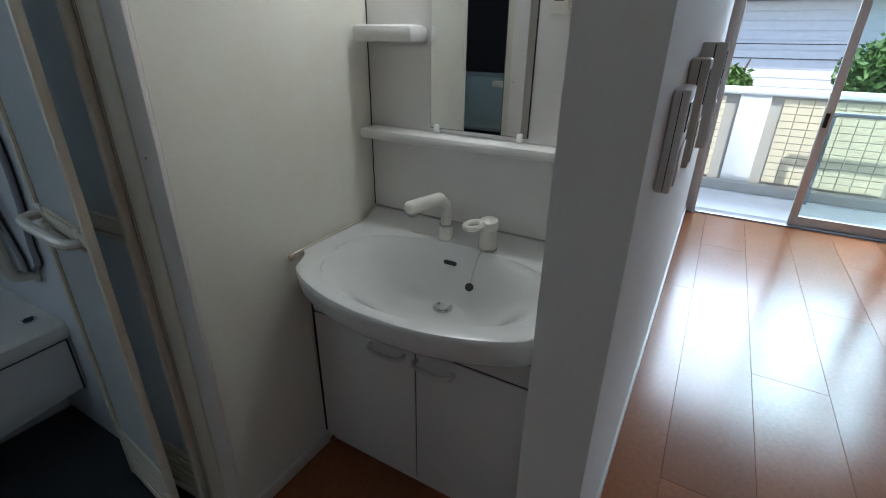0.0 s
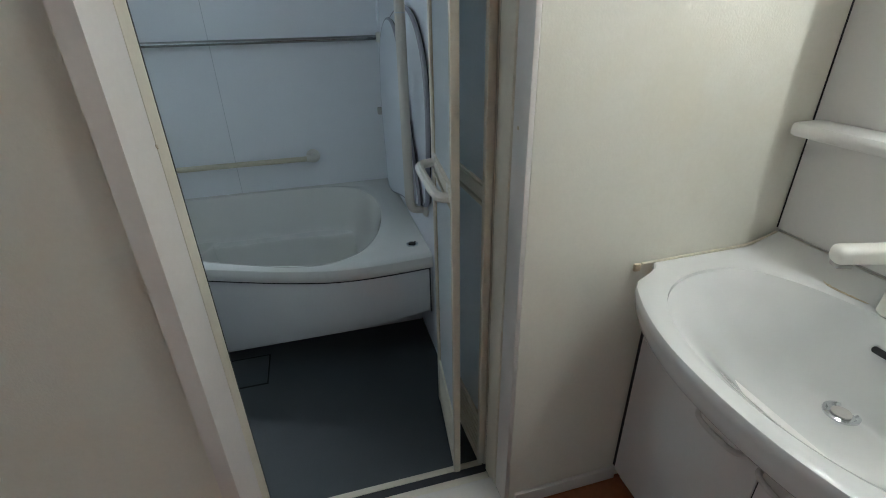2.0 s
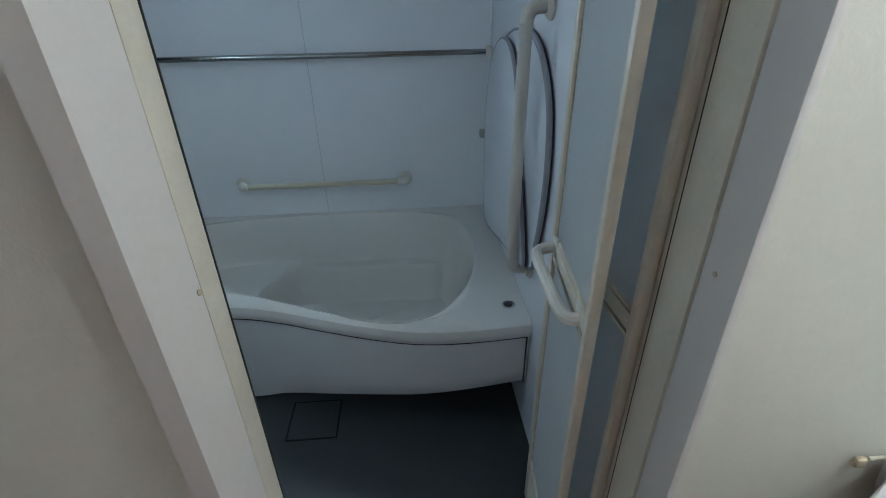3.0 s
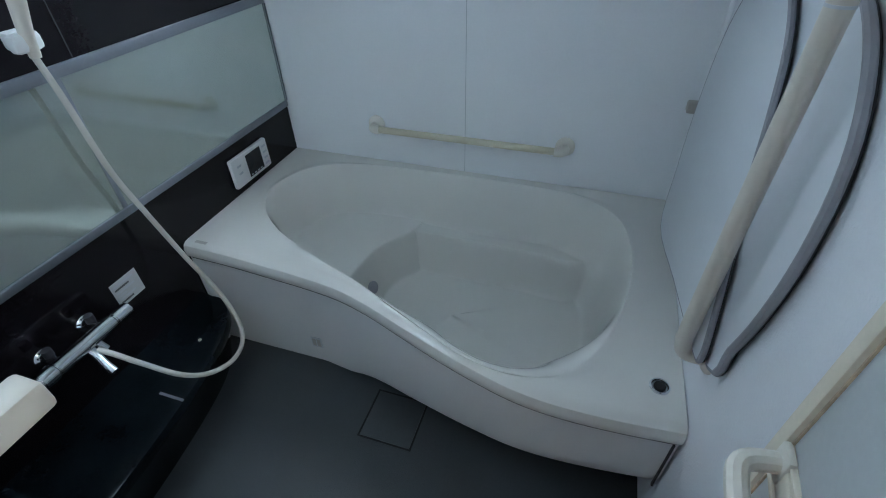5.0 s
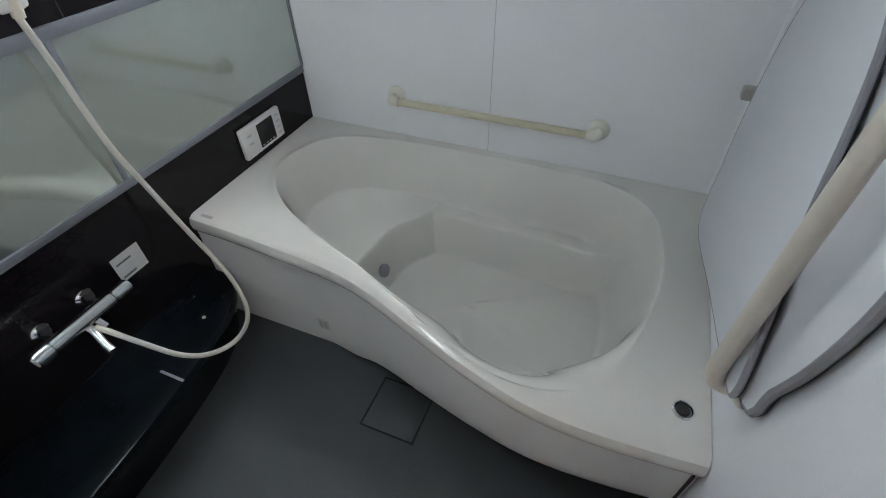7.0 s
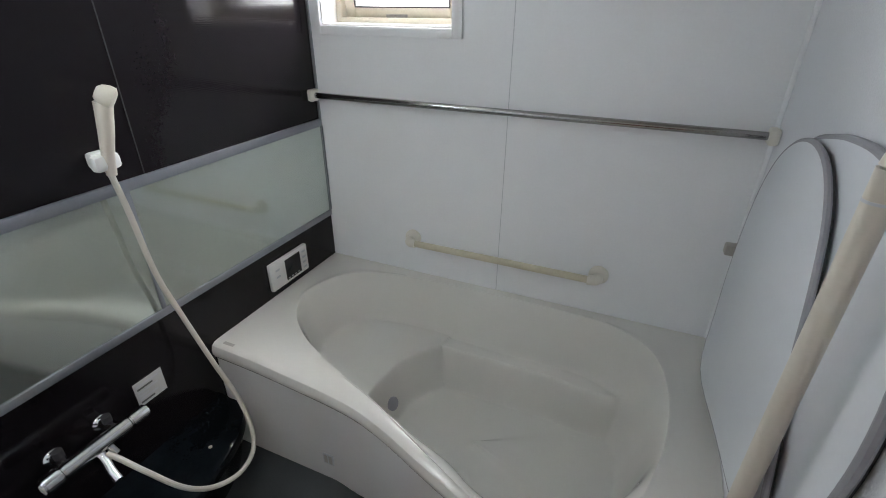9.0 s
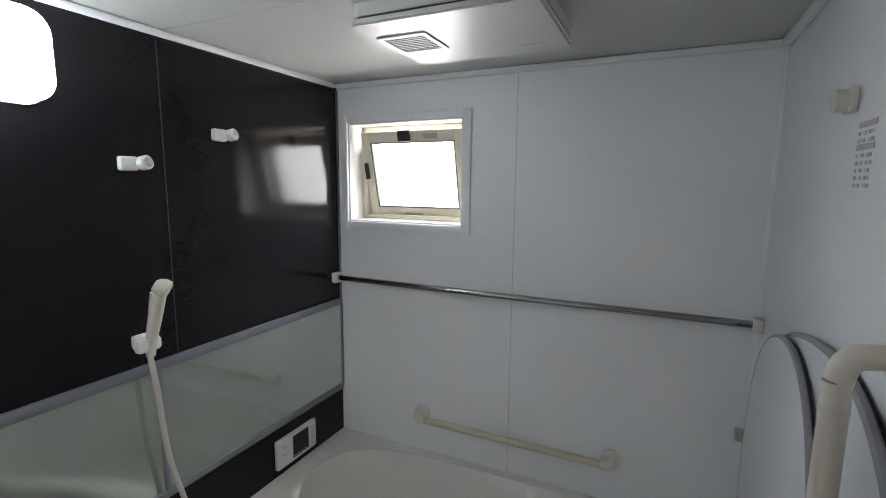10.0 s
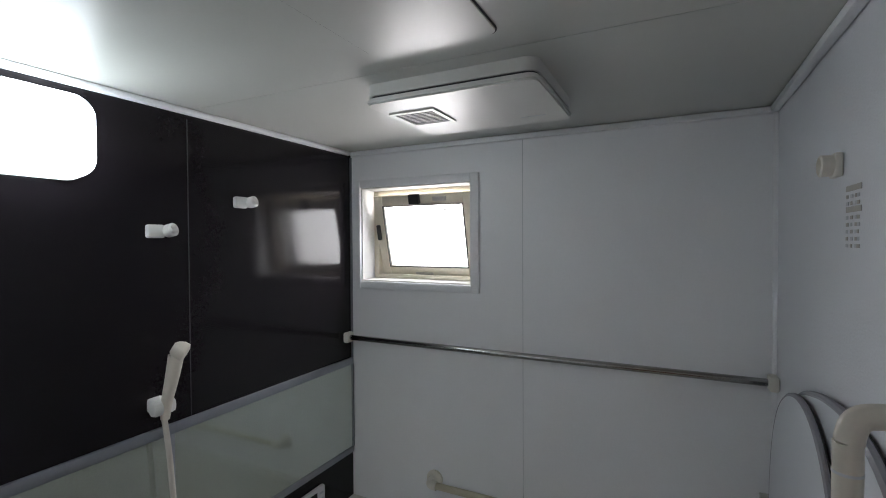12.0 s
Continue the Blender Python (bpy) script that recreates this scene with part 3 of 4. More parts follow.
# floor drain cover
SLOT = mat("dark_slot", (0.004, 0.004, 0.005), 0.8)
fh = thing("floor_drain_cover", "square dark grey drain cover set in the bathroom floor", "drain cover")
part("frame", boxes((0.713, 0.719, 0.616, 0.803, 0.0005, 0.0025), (0.897, 0.903, 0.616, 0.803, 0.0005, 0.0025), (0.719, 0.897, 0.616, 0.622, 0.0005, 0.0025), (0.719, 0.897, 0.797, 0.803, 0.0005, 0.0025)), SLOT, fh)
part("cover", boxes((0.720, 0.896, 0.622, 0.796, 0.0005, 0.004), bevel=0.001), FLOORV, fh)

# ---- things on the black wall ----
bmir = thing("wide_bath_mirror", "wide hazy bathroom mirror in slim metal strips", "mirror")
part("glass", boxes((0.001, 0.007, 0.10, 0.7365, 0.705, 1.082)), FOGGY, bmir)
part("glass", boxes((0.001, 0.007, 0.7395, 1.590, 0.705, 1.082)), FOGGY, bmir)
part("strip", boxes((0.0005, 0.014, 0.095, 1.592, 1.082, 1.112), bevel=0.003), ALU, bmir, "grey metal strip")
part("strip", boxes((0.0005, 0.013, 0.095, 1.592, 0.680, 0.705), bevel=0.003), ALU, bmir, "grey metal strip")
part("strip", boxes((0.0005, 0.012, 1.590, 1.596, 0.705, 1.082)), ALU, bmir)
part("joint", boxes((0.0005, 0.011, 0.731, 0.745, 0.705, 1.082), bevel=0.002), ALU, bmir)

cp = thing("bath_controller", "white wall controller with a dark screen above the tub", "control panel")
part("housing", boxes((0.001, 0.020, 1.163, 1.385, 0.510, 0.630), bevel=0.006), WHITEP, cp)
part("screen", boxes((0.0195, 0.0215, 1.245, 1.335, 0.524, 0.616)), SCREEN, cp, "dark screen")
for k, (y, z) in enumerate(((1.20, 0.595), (1.20, 0.565), (1.36, 0.605), (1.36, 0.580), (1.36, 0.556), (1.36, 0.532))):
    part("button", boxes((0.0195, 0.0222, y - 0.011, y + 0.011, z - 0.004, z + 0.004), bevel=0.001), SEAML, cp)
for k in range(4):
    part("screen_icon", boxes((0.0212, 0.0219, 1.252 + 0.02 * k, 1.262 + 0.02 * k, 0.528, 0.533)), LABEL, cp)

stk = thing("instruction_sticker", "small silver instruction sticker on the black wall", "sticker")
part("plate", boxes((0.0005, 0.002, 0.578, 0.671, 0.437, 0.523)), LABEL, stk)
for k in range(6):
    part("text_bar", boxes((0.0018, 0.0026, 0.586, 0.586 + (0.07, 0.05, 0.065, 0.03, 0.06, 0.045)[k], 0.506 - 0.012 * k, 0.512 - 0.012 * k)), INK if k in (1, 5) else SEAML, stk)

# thermostatic shower mixer
mx = thing("shower_mixer", "chrome thermostatic shower mixer on the black wall", "tap")
part("body", cyl((0.085, 0.30, 0.508), (0.085, 0.475, 0.508), 0.021, bevel=0.003), CHROME, mx)
part("temperature_knob", cyl((0.085, 0.255, 0.508), (0.085, 0.298, 0.508), 0.024, bevel=0.004), CHROME, mx)
part("flow_knob", cyl((0.085, 0.478, 0.508), (0.085, 0.530, 0.508), 0.020, bevel=0.004), CHROME, mx)
for y in (0.325, 0.45):
    part("wall_leg", tube([(0.003, y, 0.50), (0.03, y, 0.505), (0.085, y, 0.507)], 0.016, n=4), CHROME, mx)
    part("flange", lathe([(0.024, 0), (0.024, 0.004), (0.018, 0.010), (0.012, 0.012)], Matrix.Translation((0.001, y, 0.50)) @ pose(0, 0, 0, 0, 90, 0), 20), CHROME, mx)
    part("adjuster", cyl((0.04, y, 0.515), (0.04, y, 0.540), 0.012), SEAM, mx)
part("spout", tube([(0.085, 0.385, 0.497), (0.10, 0.385, 0.475), (0.135, 0.375, 0.455), (0.165, 0.37, 0.44)], 0.012, n=4), CHROME, mx)
part("hose_outlet", cyl((0.085, 0.41, 0.49), (0.10, 0.415, 0.462), 0.011), CHROME, mx)
mx.location = (0.0, 0.022, -0.016)
part("knob_mark", boxes((0.080, 0.100, 0.252, 0.256, 0.498, 0.516)), WHITEP, mx)

# black ledge under the mixer
lg = thing("bath_ledge", "low black plastic ledge under the shower mixer with limescale marks", "ledge")


def ledge_edge(y):
    return interp(y, [(0.0, 0.295), (0.2, 0.288), (0.4, 0.270), (0.6, 0.238), (0.72, 0.200), (0.80, 0.150), (0.845, 0.09)])


def ledge():
    bm = bmesh.new()
    rows = []
    for i in range(41):
        y = 0.015 + 0.83 * i / 40
        e = ledge_edge(y)
        rows.append([bm.verts.new(p) for p in ((0.001, y, 0.272), (e * 0.5, y, 0.264), (e - 0.02, y, 0.266), (e - 0.005, y, 0.262), (e, y, 0.250), (e, y, 0.230), (e - 0.012, y, 0.222), (e - 0.05, y, 0.10), (e - 0.08, y, 0.0))])
    for a, b in zip(rows, rows[1:]):
        for k in range(len(a) - 1):
            bm.faces.new((a[k], a[k + 1], b[k + 1], b[k]))
    bm.faces.new(rows[0])
    bm.faces.new(rows[-1])
    return bm


part("top", ledge(), BLACK_P, lg)
lg.location.z = -0.018
part("lip_clip", boxes((0.175, 0.262, 0.444, 0.452, 0.2665, 0.2705), bevel=0.001), GREYR, lg)
part("screw_cap", lathe([(0.006, 0), (0.006, 0.002), (0.001, 0.003)], pose(0.148, 0.655, 0.266), 12), YELLOWED, lg)

# hand shower, its holder and hose
sh = thing("hand_shower", "ivory hand shower hanging in its wall holder with a long hose", "shower")
part("holder", boxes((0.001, 0.03, 0.668, 0.712, 1.165, 1.205), bevel=0.008), WHITEP, sh, "white holder")
part("holder_arm", boxes((0.03, 0.062, 0.654, 0.722, 1.162, 1.203), bevel=0.012), WHITEP, sh)
part("grip", tube([(0.052, 0.690, 1.150), (0.056, 0.694, 1.20), (0.066, 0.702, 1.26), (0.075, 0.710, 1.325)], 0.014, radii=(0.012, 0.021), seg=14), IVORY, sh, "ivory grip")
part("head", lathe([(0.014, -0.022), (0.022, -0.014), (0.027, 0.0), (0.026, 0.014), (0.016, 0.019), (0.002, 0.020)], look((0.084, 0.716, 1.338), (-0.4, 0.2, 1.75)), 24), IVORY, sh, "ivory shower head")
part("hose", tube([(0.052, 0.688, 1.150), (0.052, 0.700, 1.05), (0.055, 0.716, 0.85), (0.065, 0.744, 0.70), (0.10, 0.776, 0.50), (0.16, 0.790, 0.34), (0.215, 0.768, 0.240), (0.250, 0.722, 0.197), (0.274, 0.64, 0.205), (0.275, 0.55, 0.255), (0.245, 0.49, 0.315), (0.18, 0.45, 0.395), (0.125, 0.427, 0.447), (0.10, 0.416, 0.465)], 0.0076, seg=10), HOSE, sh, "pale shower hose")


def hook(y, z, name="wall_hook"):
    hk = thing(name, "white plastic shower hook on the black wall", "hook", "hooks on the black wall")
    part("base", boxes((0.001, 0.022, y - 0.036, y + 0.012, z - 0.019, z + 0.019), bevel=0.006), WHITEP, hk)
    part("cradle", lathe([(0.016, 0), (0.019, 0.006), (0.019, 0.026), (0.014, 0.03), (0.011, 0.012), (0.001, 0.012)], Matrix.Translation((0.012, y + 0.020, z)) @ pose(0, 0, 0, 0, 78, 12), 18), WHITEP, hk)


hook(0.708, 1.672)
hook(0.998, 1.773)

# wall lamp
wl = thing("bath_wall_lamp", "rounded white glowing wall lamp high on the black wall", "lamp")
part("backplate", prism(rounded(0.325, 0.203, 0.05), Matrix.Translation((0.001, 0.370, 1.893)) @ FLAT_X, 0.014), WHITEP, wl)
part("diffuser", prism(rounded(0.315, 0.195, 0.05), Matrix.Translation((0.015, 0.370, 1.893)) @ FLAT_X, 0.055, bevel=0.012), LAMPG, wl, "glowing white diffuser")

# ---- things on the far wall and across it ----
gb = thing("grab_bar", "yellowed horizontal grab bar with white brackets above the tub", "grab bar")
part("bar", cyl((0.455, 1.545, 0.645), (1.165, 1.545, 0.645), 0.0135), YELLOWED, gb)
for x, sx in ((0.425, 1), (1.195, -1)):
    br = part("bracket", tube([(x, 1.575, 0.645), (x, 1.560, 0.645), (x + sx * 0.010, 1.547, 0.645), (x + sx * 0.034, 1.545, 0.645)], 0.0185, n=4, seg=16), WARMW, gb, "white plastic bracket")
    part("flange", lathe([(0.036, 0), (0.036, 0.008), (0.028, 0.018), (0.015, 0.024)], Matrix.Translation((x, 1.5995, 0.645)) @ pose(0, 0, 0, 90, 0, 0), 24), WARMW, br)

rod = thing("drying_rod", "steel drying rod between two white wall brackets", "rod")
part("rod", cyl((0.02, 1.556, 1.211), (1.58, 1.556, 1.211), 0.0115), STEEL, rod)
part("bracket", boxes((0.0005, 0.028, 1.532, 1.58, 1.188, 1.234), bevel=0.008), WARMW, rod)
part("bracket", boxes((1.572, 1.5995, 1.532, 1.58, 1.188, 1.234), bevel=0.008), WARMW, rod)

# ---- right wall: grab bar, lids, hook, sticker ----
vb = thing("vertical_grab_bar", "ivory vertical grab bar bent to the white wall", "grab bar")
part("bar", tube([(1.5975, 0.70, 0.640), (1.565, 0.70, 0.641), (1.545, 0.70, 0.650), (1.536, 0.70, 0.680), (1.535, 0.70, 0.75), (1.535, 0.70, 1.30), (1.536, 0.70, 1.362), (1.545, 0.70, 1.392), (1.565, 0.70, 1.401), (1.5975, 0.70, 1.402)], 0.0175, seg=18, n=5), IVORY, vb)
for z in (0.64, 1.402):
    part("flange", lathe([(0.034, 0), (0.034, 0.006), (0.026, 0.014), (0.018, 0.016)], Matrix.Translation((1.5995, 0.70, z)) @ pose(0, 0, 0, 0, -90, 0), 24), IVORY, vb)
part("collar", cyl((1.535, 0.70, 1.318), (1.535, 0.70, 1.322), 0.0182, seg=18), SEAML, vb)


def lid(outline, x, thick, label):
    ob = thing("folded_cover", label, "bath cover", "folded bath covers")
    pts = closed(outline, 4)
    part("board", prism(pts, Matrix.Translation((x, 0, 0)) @ FLAT_X, thick, bevel=0.002), LIDW, ob)
    part("rim", tube([(x + thick / 2, y, z) for y, z in pts + pts[:2]], thick * 0.55, seg=8, n=0), GREYR, ob, "grey rubber edge")
    # thin black tube along the back of the rim
    part("seal", tube([(x + thick * 0.95, y, z) for y, z in pts + pts[:2]], thick * 0.32, seg=6, n=0), RUBBER, ob, "thin black line behind the grey edge")
    return ob


lid([(1.362, 0.515), (1.410, 0.70), (1.424, 0.88), (1.394, 1.07), (1.325, 1.195), (1.225, 1.268), (1.11, 1.297), (1.00, 1.280), (0.91, 1.215), (0.848, 1.11), (0.80, 0.99), (0.745, 0.89), (0.685, 0.78), (0.652, 0.692), (0.70, 0.662), (1.0, 0.592)], 1.556, 0.012, "white bath cover with a grey edge leaning on the wall")
lid([(1.40, 0.51), (1.45, 0.70), (1.44, 1.00), (1.36, 1.18), (1.20, 1.280), (1.08, 1.316), (0.97, 1.333), (0.86, 1.335), (0.75, 1.308), (0.66, 1.25), (0.596, 1.16), (0.572, 1.03), (0.582, 0.89), (0.612, 0.77), (0.650, 0.672), (1.0, 0.60)], 1.577, 0.016, "larger white bath cover with a grey edge behind another")
lc = thing("lid_clip", "small grey clip holding the bath covers to the wall", "clip")
part("clip", boxes((1.548, 1.5995, 1.505, 1.54, 0.850, 0.885), bevel=0.006), HAND, lc)

h3 = thing("wall_hook", "ivory plastic hook high on the white wall", "hook")
part("base", boxes((1.586, 1.5995, 0.982, 1.024, 1.757, 1.803), bevel=0.004), WARMW, h3)
part("cup", lathe([(0.020, 0), (0.021, 0.02), (0.017, 0.022), (0.015, 0.008), (0.001, 0.008)], Matrix.Translation((1.588, 1.002, 1.780)) @ pose(0, 0, 0, 0, -90, 0), 18), WARMW, h3)
s2 = thing("caution_sticker", "transparent caution sticker with grey print on the white wall", "sticker")
for k in range(9):
    z = 1.726 - 0.0125 * k
    if k in (0, 3):
        part("title_bar", boxes((1.5985, 1.5995, 0.889, 0.966, z, z + 0.010)), HAND, s2, "dark printed bar")
    else:
        for q in range(4):
            y = 0.966 - 0.019 * q - 0.004 * ((k * 3 + q) % 3)
            part("text_bar", boxes((1.5985, 1.5995, y - 0.008 - 0.002 * ((k + q) % 3), y, z, z + 0.0065)), HAND if (k + q) % 2 else SEAML, s2)

towel_rack = thing("towel_rack", "ivory plastic towel rack on the inner wall beside the door", "towel rack")
for x in (0.838, 0.42):
    part("bracket", boxes((x - 0.018, x + 0.018, -0.0735, 0.058, 1.095, 1.128), bevel=0.006), IVORY, towel_rack)
part("bar", cyl((0.42, 0.040, 1.112), (0.838, 0.040, 1.112), 0.010), STEEL, towel_rack)

# ---- bathroom ceiling ----
vt = thing("ceiling_dryer", "flat white ceiling ventilation dryer with a small grille", "vent")
part("housing", prism(rounded(0.45, 0.38, 0.03), pose(0.828, 1.065, CZ - 0.030), 0.030), DRYW, vt)
part("gap", prism(rounded(0.44, 0.37, 0.028), pose(0.828, 1.065, CZ - 0.036), 0.006), SEAM, vt)
part("cover", prism(rounded(0.456, 0.39, 0.03), pose(0.828, 1.065, CZ - 0.052), 0.016, bevel=0.004), DRYW, vt)
gr = part("grille", boxes((0.630, 0.742, 0.98, 1.10, CZ - 0.0535, CZ - 0.0505)), SEAM, vt, "dark grille")
for k in range(9):
    part("slat", boxes((0.632, 0.740, 0.986 + 0.0132 * k, 0.989 + 0.0132 * k, CZ - 0.0545, CZ - 0.0525)), HAND, gr)
part("grille_rim", boxes((0.618, 0.630, 0.968, 1.112, CZ - 0.056, CZ - 0.051), (0.742, 0.754, 0.968, 1.112, CZ - 0.056, CZ - 0.051), (0.630, 0.742, 0.968, 0.98, CZ - 0.056, CZ - 0.051), (0.630, 0.742, 1.10, 1.112, CZ - 0.056, CZ - 0.051)), DRYW, gr)
part("text_bar", boxes((0.93, 1.00, 1.17, 1.174, CZ - 0.0528, CZ - 0.0518)), SEAML, vt)
ch = thing("ceiling_hatch", "flush rounded inspection hatch in the bathroom ceiling", "hatch")
part("gap", prism(rounded(0.285, 0.41, 0.03), pose(0.878, 0.535, CZ - 0.002), 0.0015), SEAM, ch)
part("cover", prism(rounded(0.279, 0.404, 0.028), pose(0.878, 0.535, CZ - 0.0045), 0.003, bevel=0.001), CEIL, ch)

# ---- washstand ----
vs = thing("washstand", "white washstand with a bow-fronted ceramic basin and two doors", "washstand")
YC, YL, YR = -0.545, -0.164, -0.908


def bow(y, inset=0.0):
    u = abs(y - YC) / 0.364
    x = 1.757 + 0.115 * u ** 2.3 + 0.05 * sstep(0.86, 1.0, u) + inset
    return min(x, 2.26)


def basin():
    bm = bmesh.new()
    N = 96
    cx = 2.065
    out, inn = [], []
    for k in range(N):
        a = 2 * math.pi * k / N
        dx, dy = math.cos(a), math.sin(a)
        lo, hi = 0.0, 1.0
        for _ in range(36):
            mid = (lo + hi) / 2
            x, y = cx + mid * dx, YC + mid * dy
            if YR <= y <= YL and bow(y) <= x <= 2.284:
                lo = mid
            else:
                hi = mid
        out.append((cx + lo * dx, YC + lo * dy))
        rx = 0.172 if dx > 0 else 0.240
        inn.append((2.030 + rx * math.copysign(abs(dx) ** 0.92, dx), YC + 0.318 * math.copysign(abs(dy) ** 0.92, dy)))
    for corner in ((2.284, YL), (2.284, YR), (bow(YL), YL), (bow(YR), YR)):
        i = min(range(N), key=lambda q: (out[q][0] - corner[0]) ** 2 + (out[q][1] - corner[1]) ** 2)
        out[i] = corner
    def back(x):
        return 0.030 * sstep(2.20, 2.285, x)
    rings = []
    for f, z in ((0.57, 0.652), (0.82, 0.698), (0.925, 0.715), (0.950, 0.719), (0.966, 0.728), (0.980, 0.748), (0.994, 0.770), (1.0, 0.780), (0.998, 0.788), (0.990, 0.7935), (0.972, 0.796)):
        ring = []
        for x, y in out:
            xx = x if x > 2.2 else 2.2 + (x - 2.2) * f
            ring.append((xx, y, z + (back(x) if z > 0.79 else 0)))
        rings.append(ring)
    last = rings[-1]
    for t in (0.5, 0.85, 0.97):
        rings.append([(a[0] + (b[0] - a[0]) * t, a[1] + (b[1] - a[1]) * t, 0.795 + back(a[0] + (b[0] - a[0]) * t)) for a, b in zip(last, inn)])
    dcx, dcy = 2.135, -0.510
    for k in range(0, 22):
        s = k / 22
        ring = []
        for x, y in inn:
            xx, yy = x + (dcx - x) * s, y + (dcy - y) * s
            ring.append((xx, yy, 0.790 - 0.185 * (sstep(-0.10, 0.70, s) - 0.03) - 0.008 * s))
        rings.append(ring)
    vr = [[bm.verts.new(p) for p in r] for r in rings]
    for a, b in zip(vr, vr[1:]):
        for k in range(N):
            bm.faces.new((a[k], a[(k + 1) % N], b[(k + 1) % N], b[k]))
    c = bm.verts.new((dcx, dcy, 0.600))
    for k in range(N):
        bm.faces.new((vr[-1][k], vr[-1][(k + 1) % N], c))
    return bm


bs = part("basin", basin(), CERAM, vs, "glossy white ceramic basin")
dr = part("drain", lathe([(0.031, 0.0), (0.031, 0.004), (0.026, 0.006), (0.022, 0.001), (0.001, 0.0)], pose(2.140, -0.510, 0.606), 24), CHROME, bs, "chrome drain")
part("strainer", lathe([(0.017, 0.0), (0.017, 0.003), (0.008, 0.0035), (0.001, 0.0035)], pose(2.140, -0.510, 0.6075), 18), HAND, dr)
ov = prism(rounded(0.042, 0.013, 0.006), look((2.1865, -0.507, 0.738), (3.0, -0.507, 0.25)), 0.004)
part("overflow", ov, RUBBER, bs, "dark overflow slot")
part("sealant", tube([(1.905, -0.163, 0.797), (2.05, -0.163, 0.800), (2.20, -0.163, 0.803), (2.28, -0.164, 0.826)], 0.003, seg=6), CAULK, bs, "uneven yellowed sealant")
part("limescale", prism(closed([(2.206, -0.36), (2.222, -0.34), (2.236, -0.37), (2.232, -0.42), (2.216, -0.435), (2.208, -0.40)], 3), pose(0, 0, 0.7990), 0.0008), GRIME_SHADE, bs, "brown limescale stain")
part("sealant_lump", box(1.884, 1.902, -0.168, -0.158, 0.780, 0.800, bevel=0.004), GRIME_SHADE, bs, "brown crumbling sealant")

cab = part("cabinet", boxes((1.965, 2.285, YR, -0.168, 0.10, 0.585), bevel=0.002), VANIW, vs)
part("fascia", boxes((1.946, 1.963, YR, -0.169, 0.593, 0.658), bevel=0.002), VANIW, cab)
# dark sheet behind the doors paints the shade seen through their gaps
part("painted_shade", boxes((1.9632, 1.9648, YR, -0.1685, 0.10, 0.590)), SEAM, cab)
part("plinth", boxes((1.975, 2.285, YR, -0.168, HF, 0.10)), DOORW, cab)
# recessed dark strips paint shade beside, above and between the doors
part("gap_shade", boxes((1.949, 1.975, -0.1685, -0.1575, 0.10, 0.658), (1.950, 1.9625, -0.905, -0.1686, 0.5865, 0.5925), (1.950, 1.9625, -0.5355, -0.5325, 0.10, 0.5864)), SEAM, cab)
for y0, y1, ya, yb in ((-0.532, -0.169, -0.500, -0.388), (YR + 0.002, -0.536, -0.654, -0.540)):
    dd = part("door", boxes((1.946, 1.963, y0, y1, 0.095, 0.586), bevel=0.003), DOORW, vs, "plain off-white cabinet door")
    part("handle", tube([(1.947, ya, 0.553), (1.930, ya, 0.552), (1.921, ya + 0.015, 0.548), (1.917, (ya + yb) / 2, 0.548), (1.921, yb - 0.015, 0.548), (1.930, yb, 0.552), (1.947, yb, 0.553)], 0.0062, seg=8, n=4), PULL, dd, "pale grey bow handle")

tp = part("spout_tap", cyl((2.222, -0.470, 0.797), (2.222, -0.470, 0.842), 0.023, 0.021, bevel=0.003), WARMW, vs, "white pull-out tap")
part("neck", tube([(2.222, -0.470, 0.842), (2.222, -0.470, 0.880), (2.221, -0.470, 0.902), (2.208, -0.464, 0.918), (2.190, -0.456, 0.924)], 0.016, seg=16, n=5), WARMW, tp)
HEAD = Matrix.Translation((2.150, -0.439, 0.922)) @ Matrix.Rotation(math.atan2(0.063, -0.146), 4, "Z") @ Matrix.Rotation(radians(4), 4, "Y")


def head_box(*r, bevel):
    bm = box(*r, bevel=bevel, seg=3)
    bmesh.ops.transform(bm, matrix=HEAD, verts=bm.verts[:])
    return bm


part("spout_head", head_box(-0.068, 0.062, -0.018, 0.018, -0.017, 0.019, bevel=0.013), WARMW, tp, "boxy white spray head")
part("spray_face", head_box(0.030, 0.056, -0.013, 0.013, -0.024, -0.015, bevel=0.003), HAND, tp, "grey spray face")
part("ring", cyl((2.222, -0.470, 0.842), (2.222, -0.470, 0.845), 0.0215), HAND, tp)
lv = part("lever_tap", cyl((2.218, -0.612, 0.800), (2.218, -0.612, 0.860), 0.025, 0.024, bevel=0.003), WARMW, vs, "white lever tap")
part("base_ring", cyl((2.218, -0.612, 0.797), (2.218, -0.612, 0.804), 0.0285), HAND, lv)
part("cap", lathe([(0.025, 0), (0.0265, 0.01), (0.0255, 0.026), (0.014, 0.033), (0.001, 0.034)], Matrix.Translation((2.218, -0.612, 0.861)) @ pose(0, 0, 0, 0, -8, 0), 22), WARMW, lv)
lo = []
for k in range(20):
    a = 2 * math.pi * k / 20
    lo.append((2.168 + 0.036 * math.cos(a), -0.588 + 0.021 * math.sin(a), 0.882 - 0.06 * (0.036 * math.cos(a))))
part("lever_loop", tube(lo + lo[:2], 0.0085, seg=10, n=0), WARMW, lv)
pc = part("plug_chain", tube([(2.196, -0.612, 0.802), (2.180, -0.608, 0.800), (2.172, -0.602, 0.780), (2.168, -0.592, 0.735), (2.166, -0.588, 0.705)], 0.0016, seg=6), HAND, vs, "thin metal plug chain")
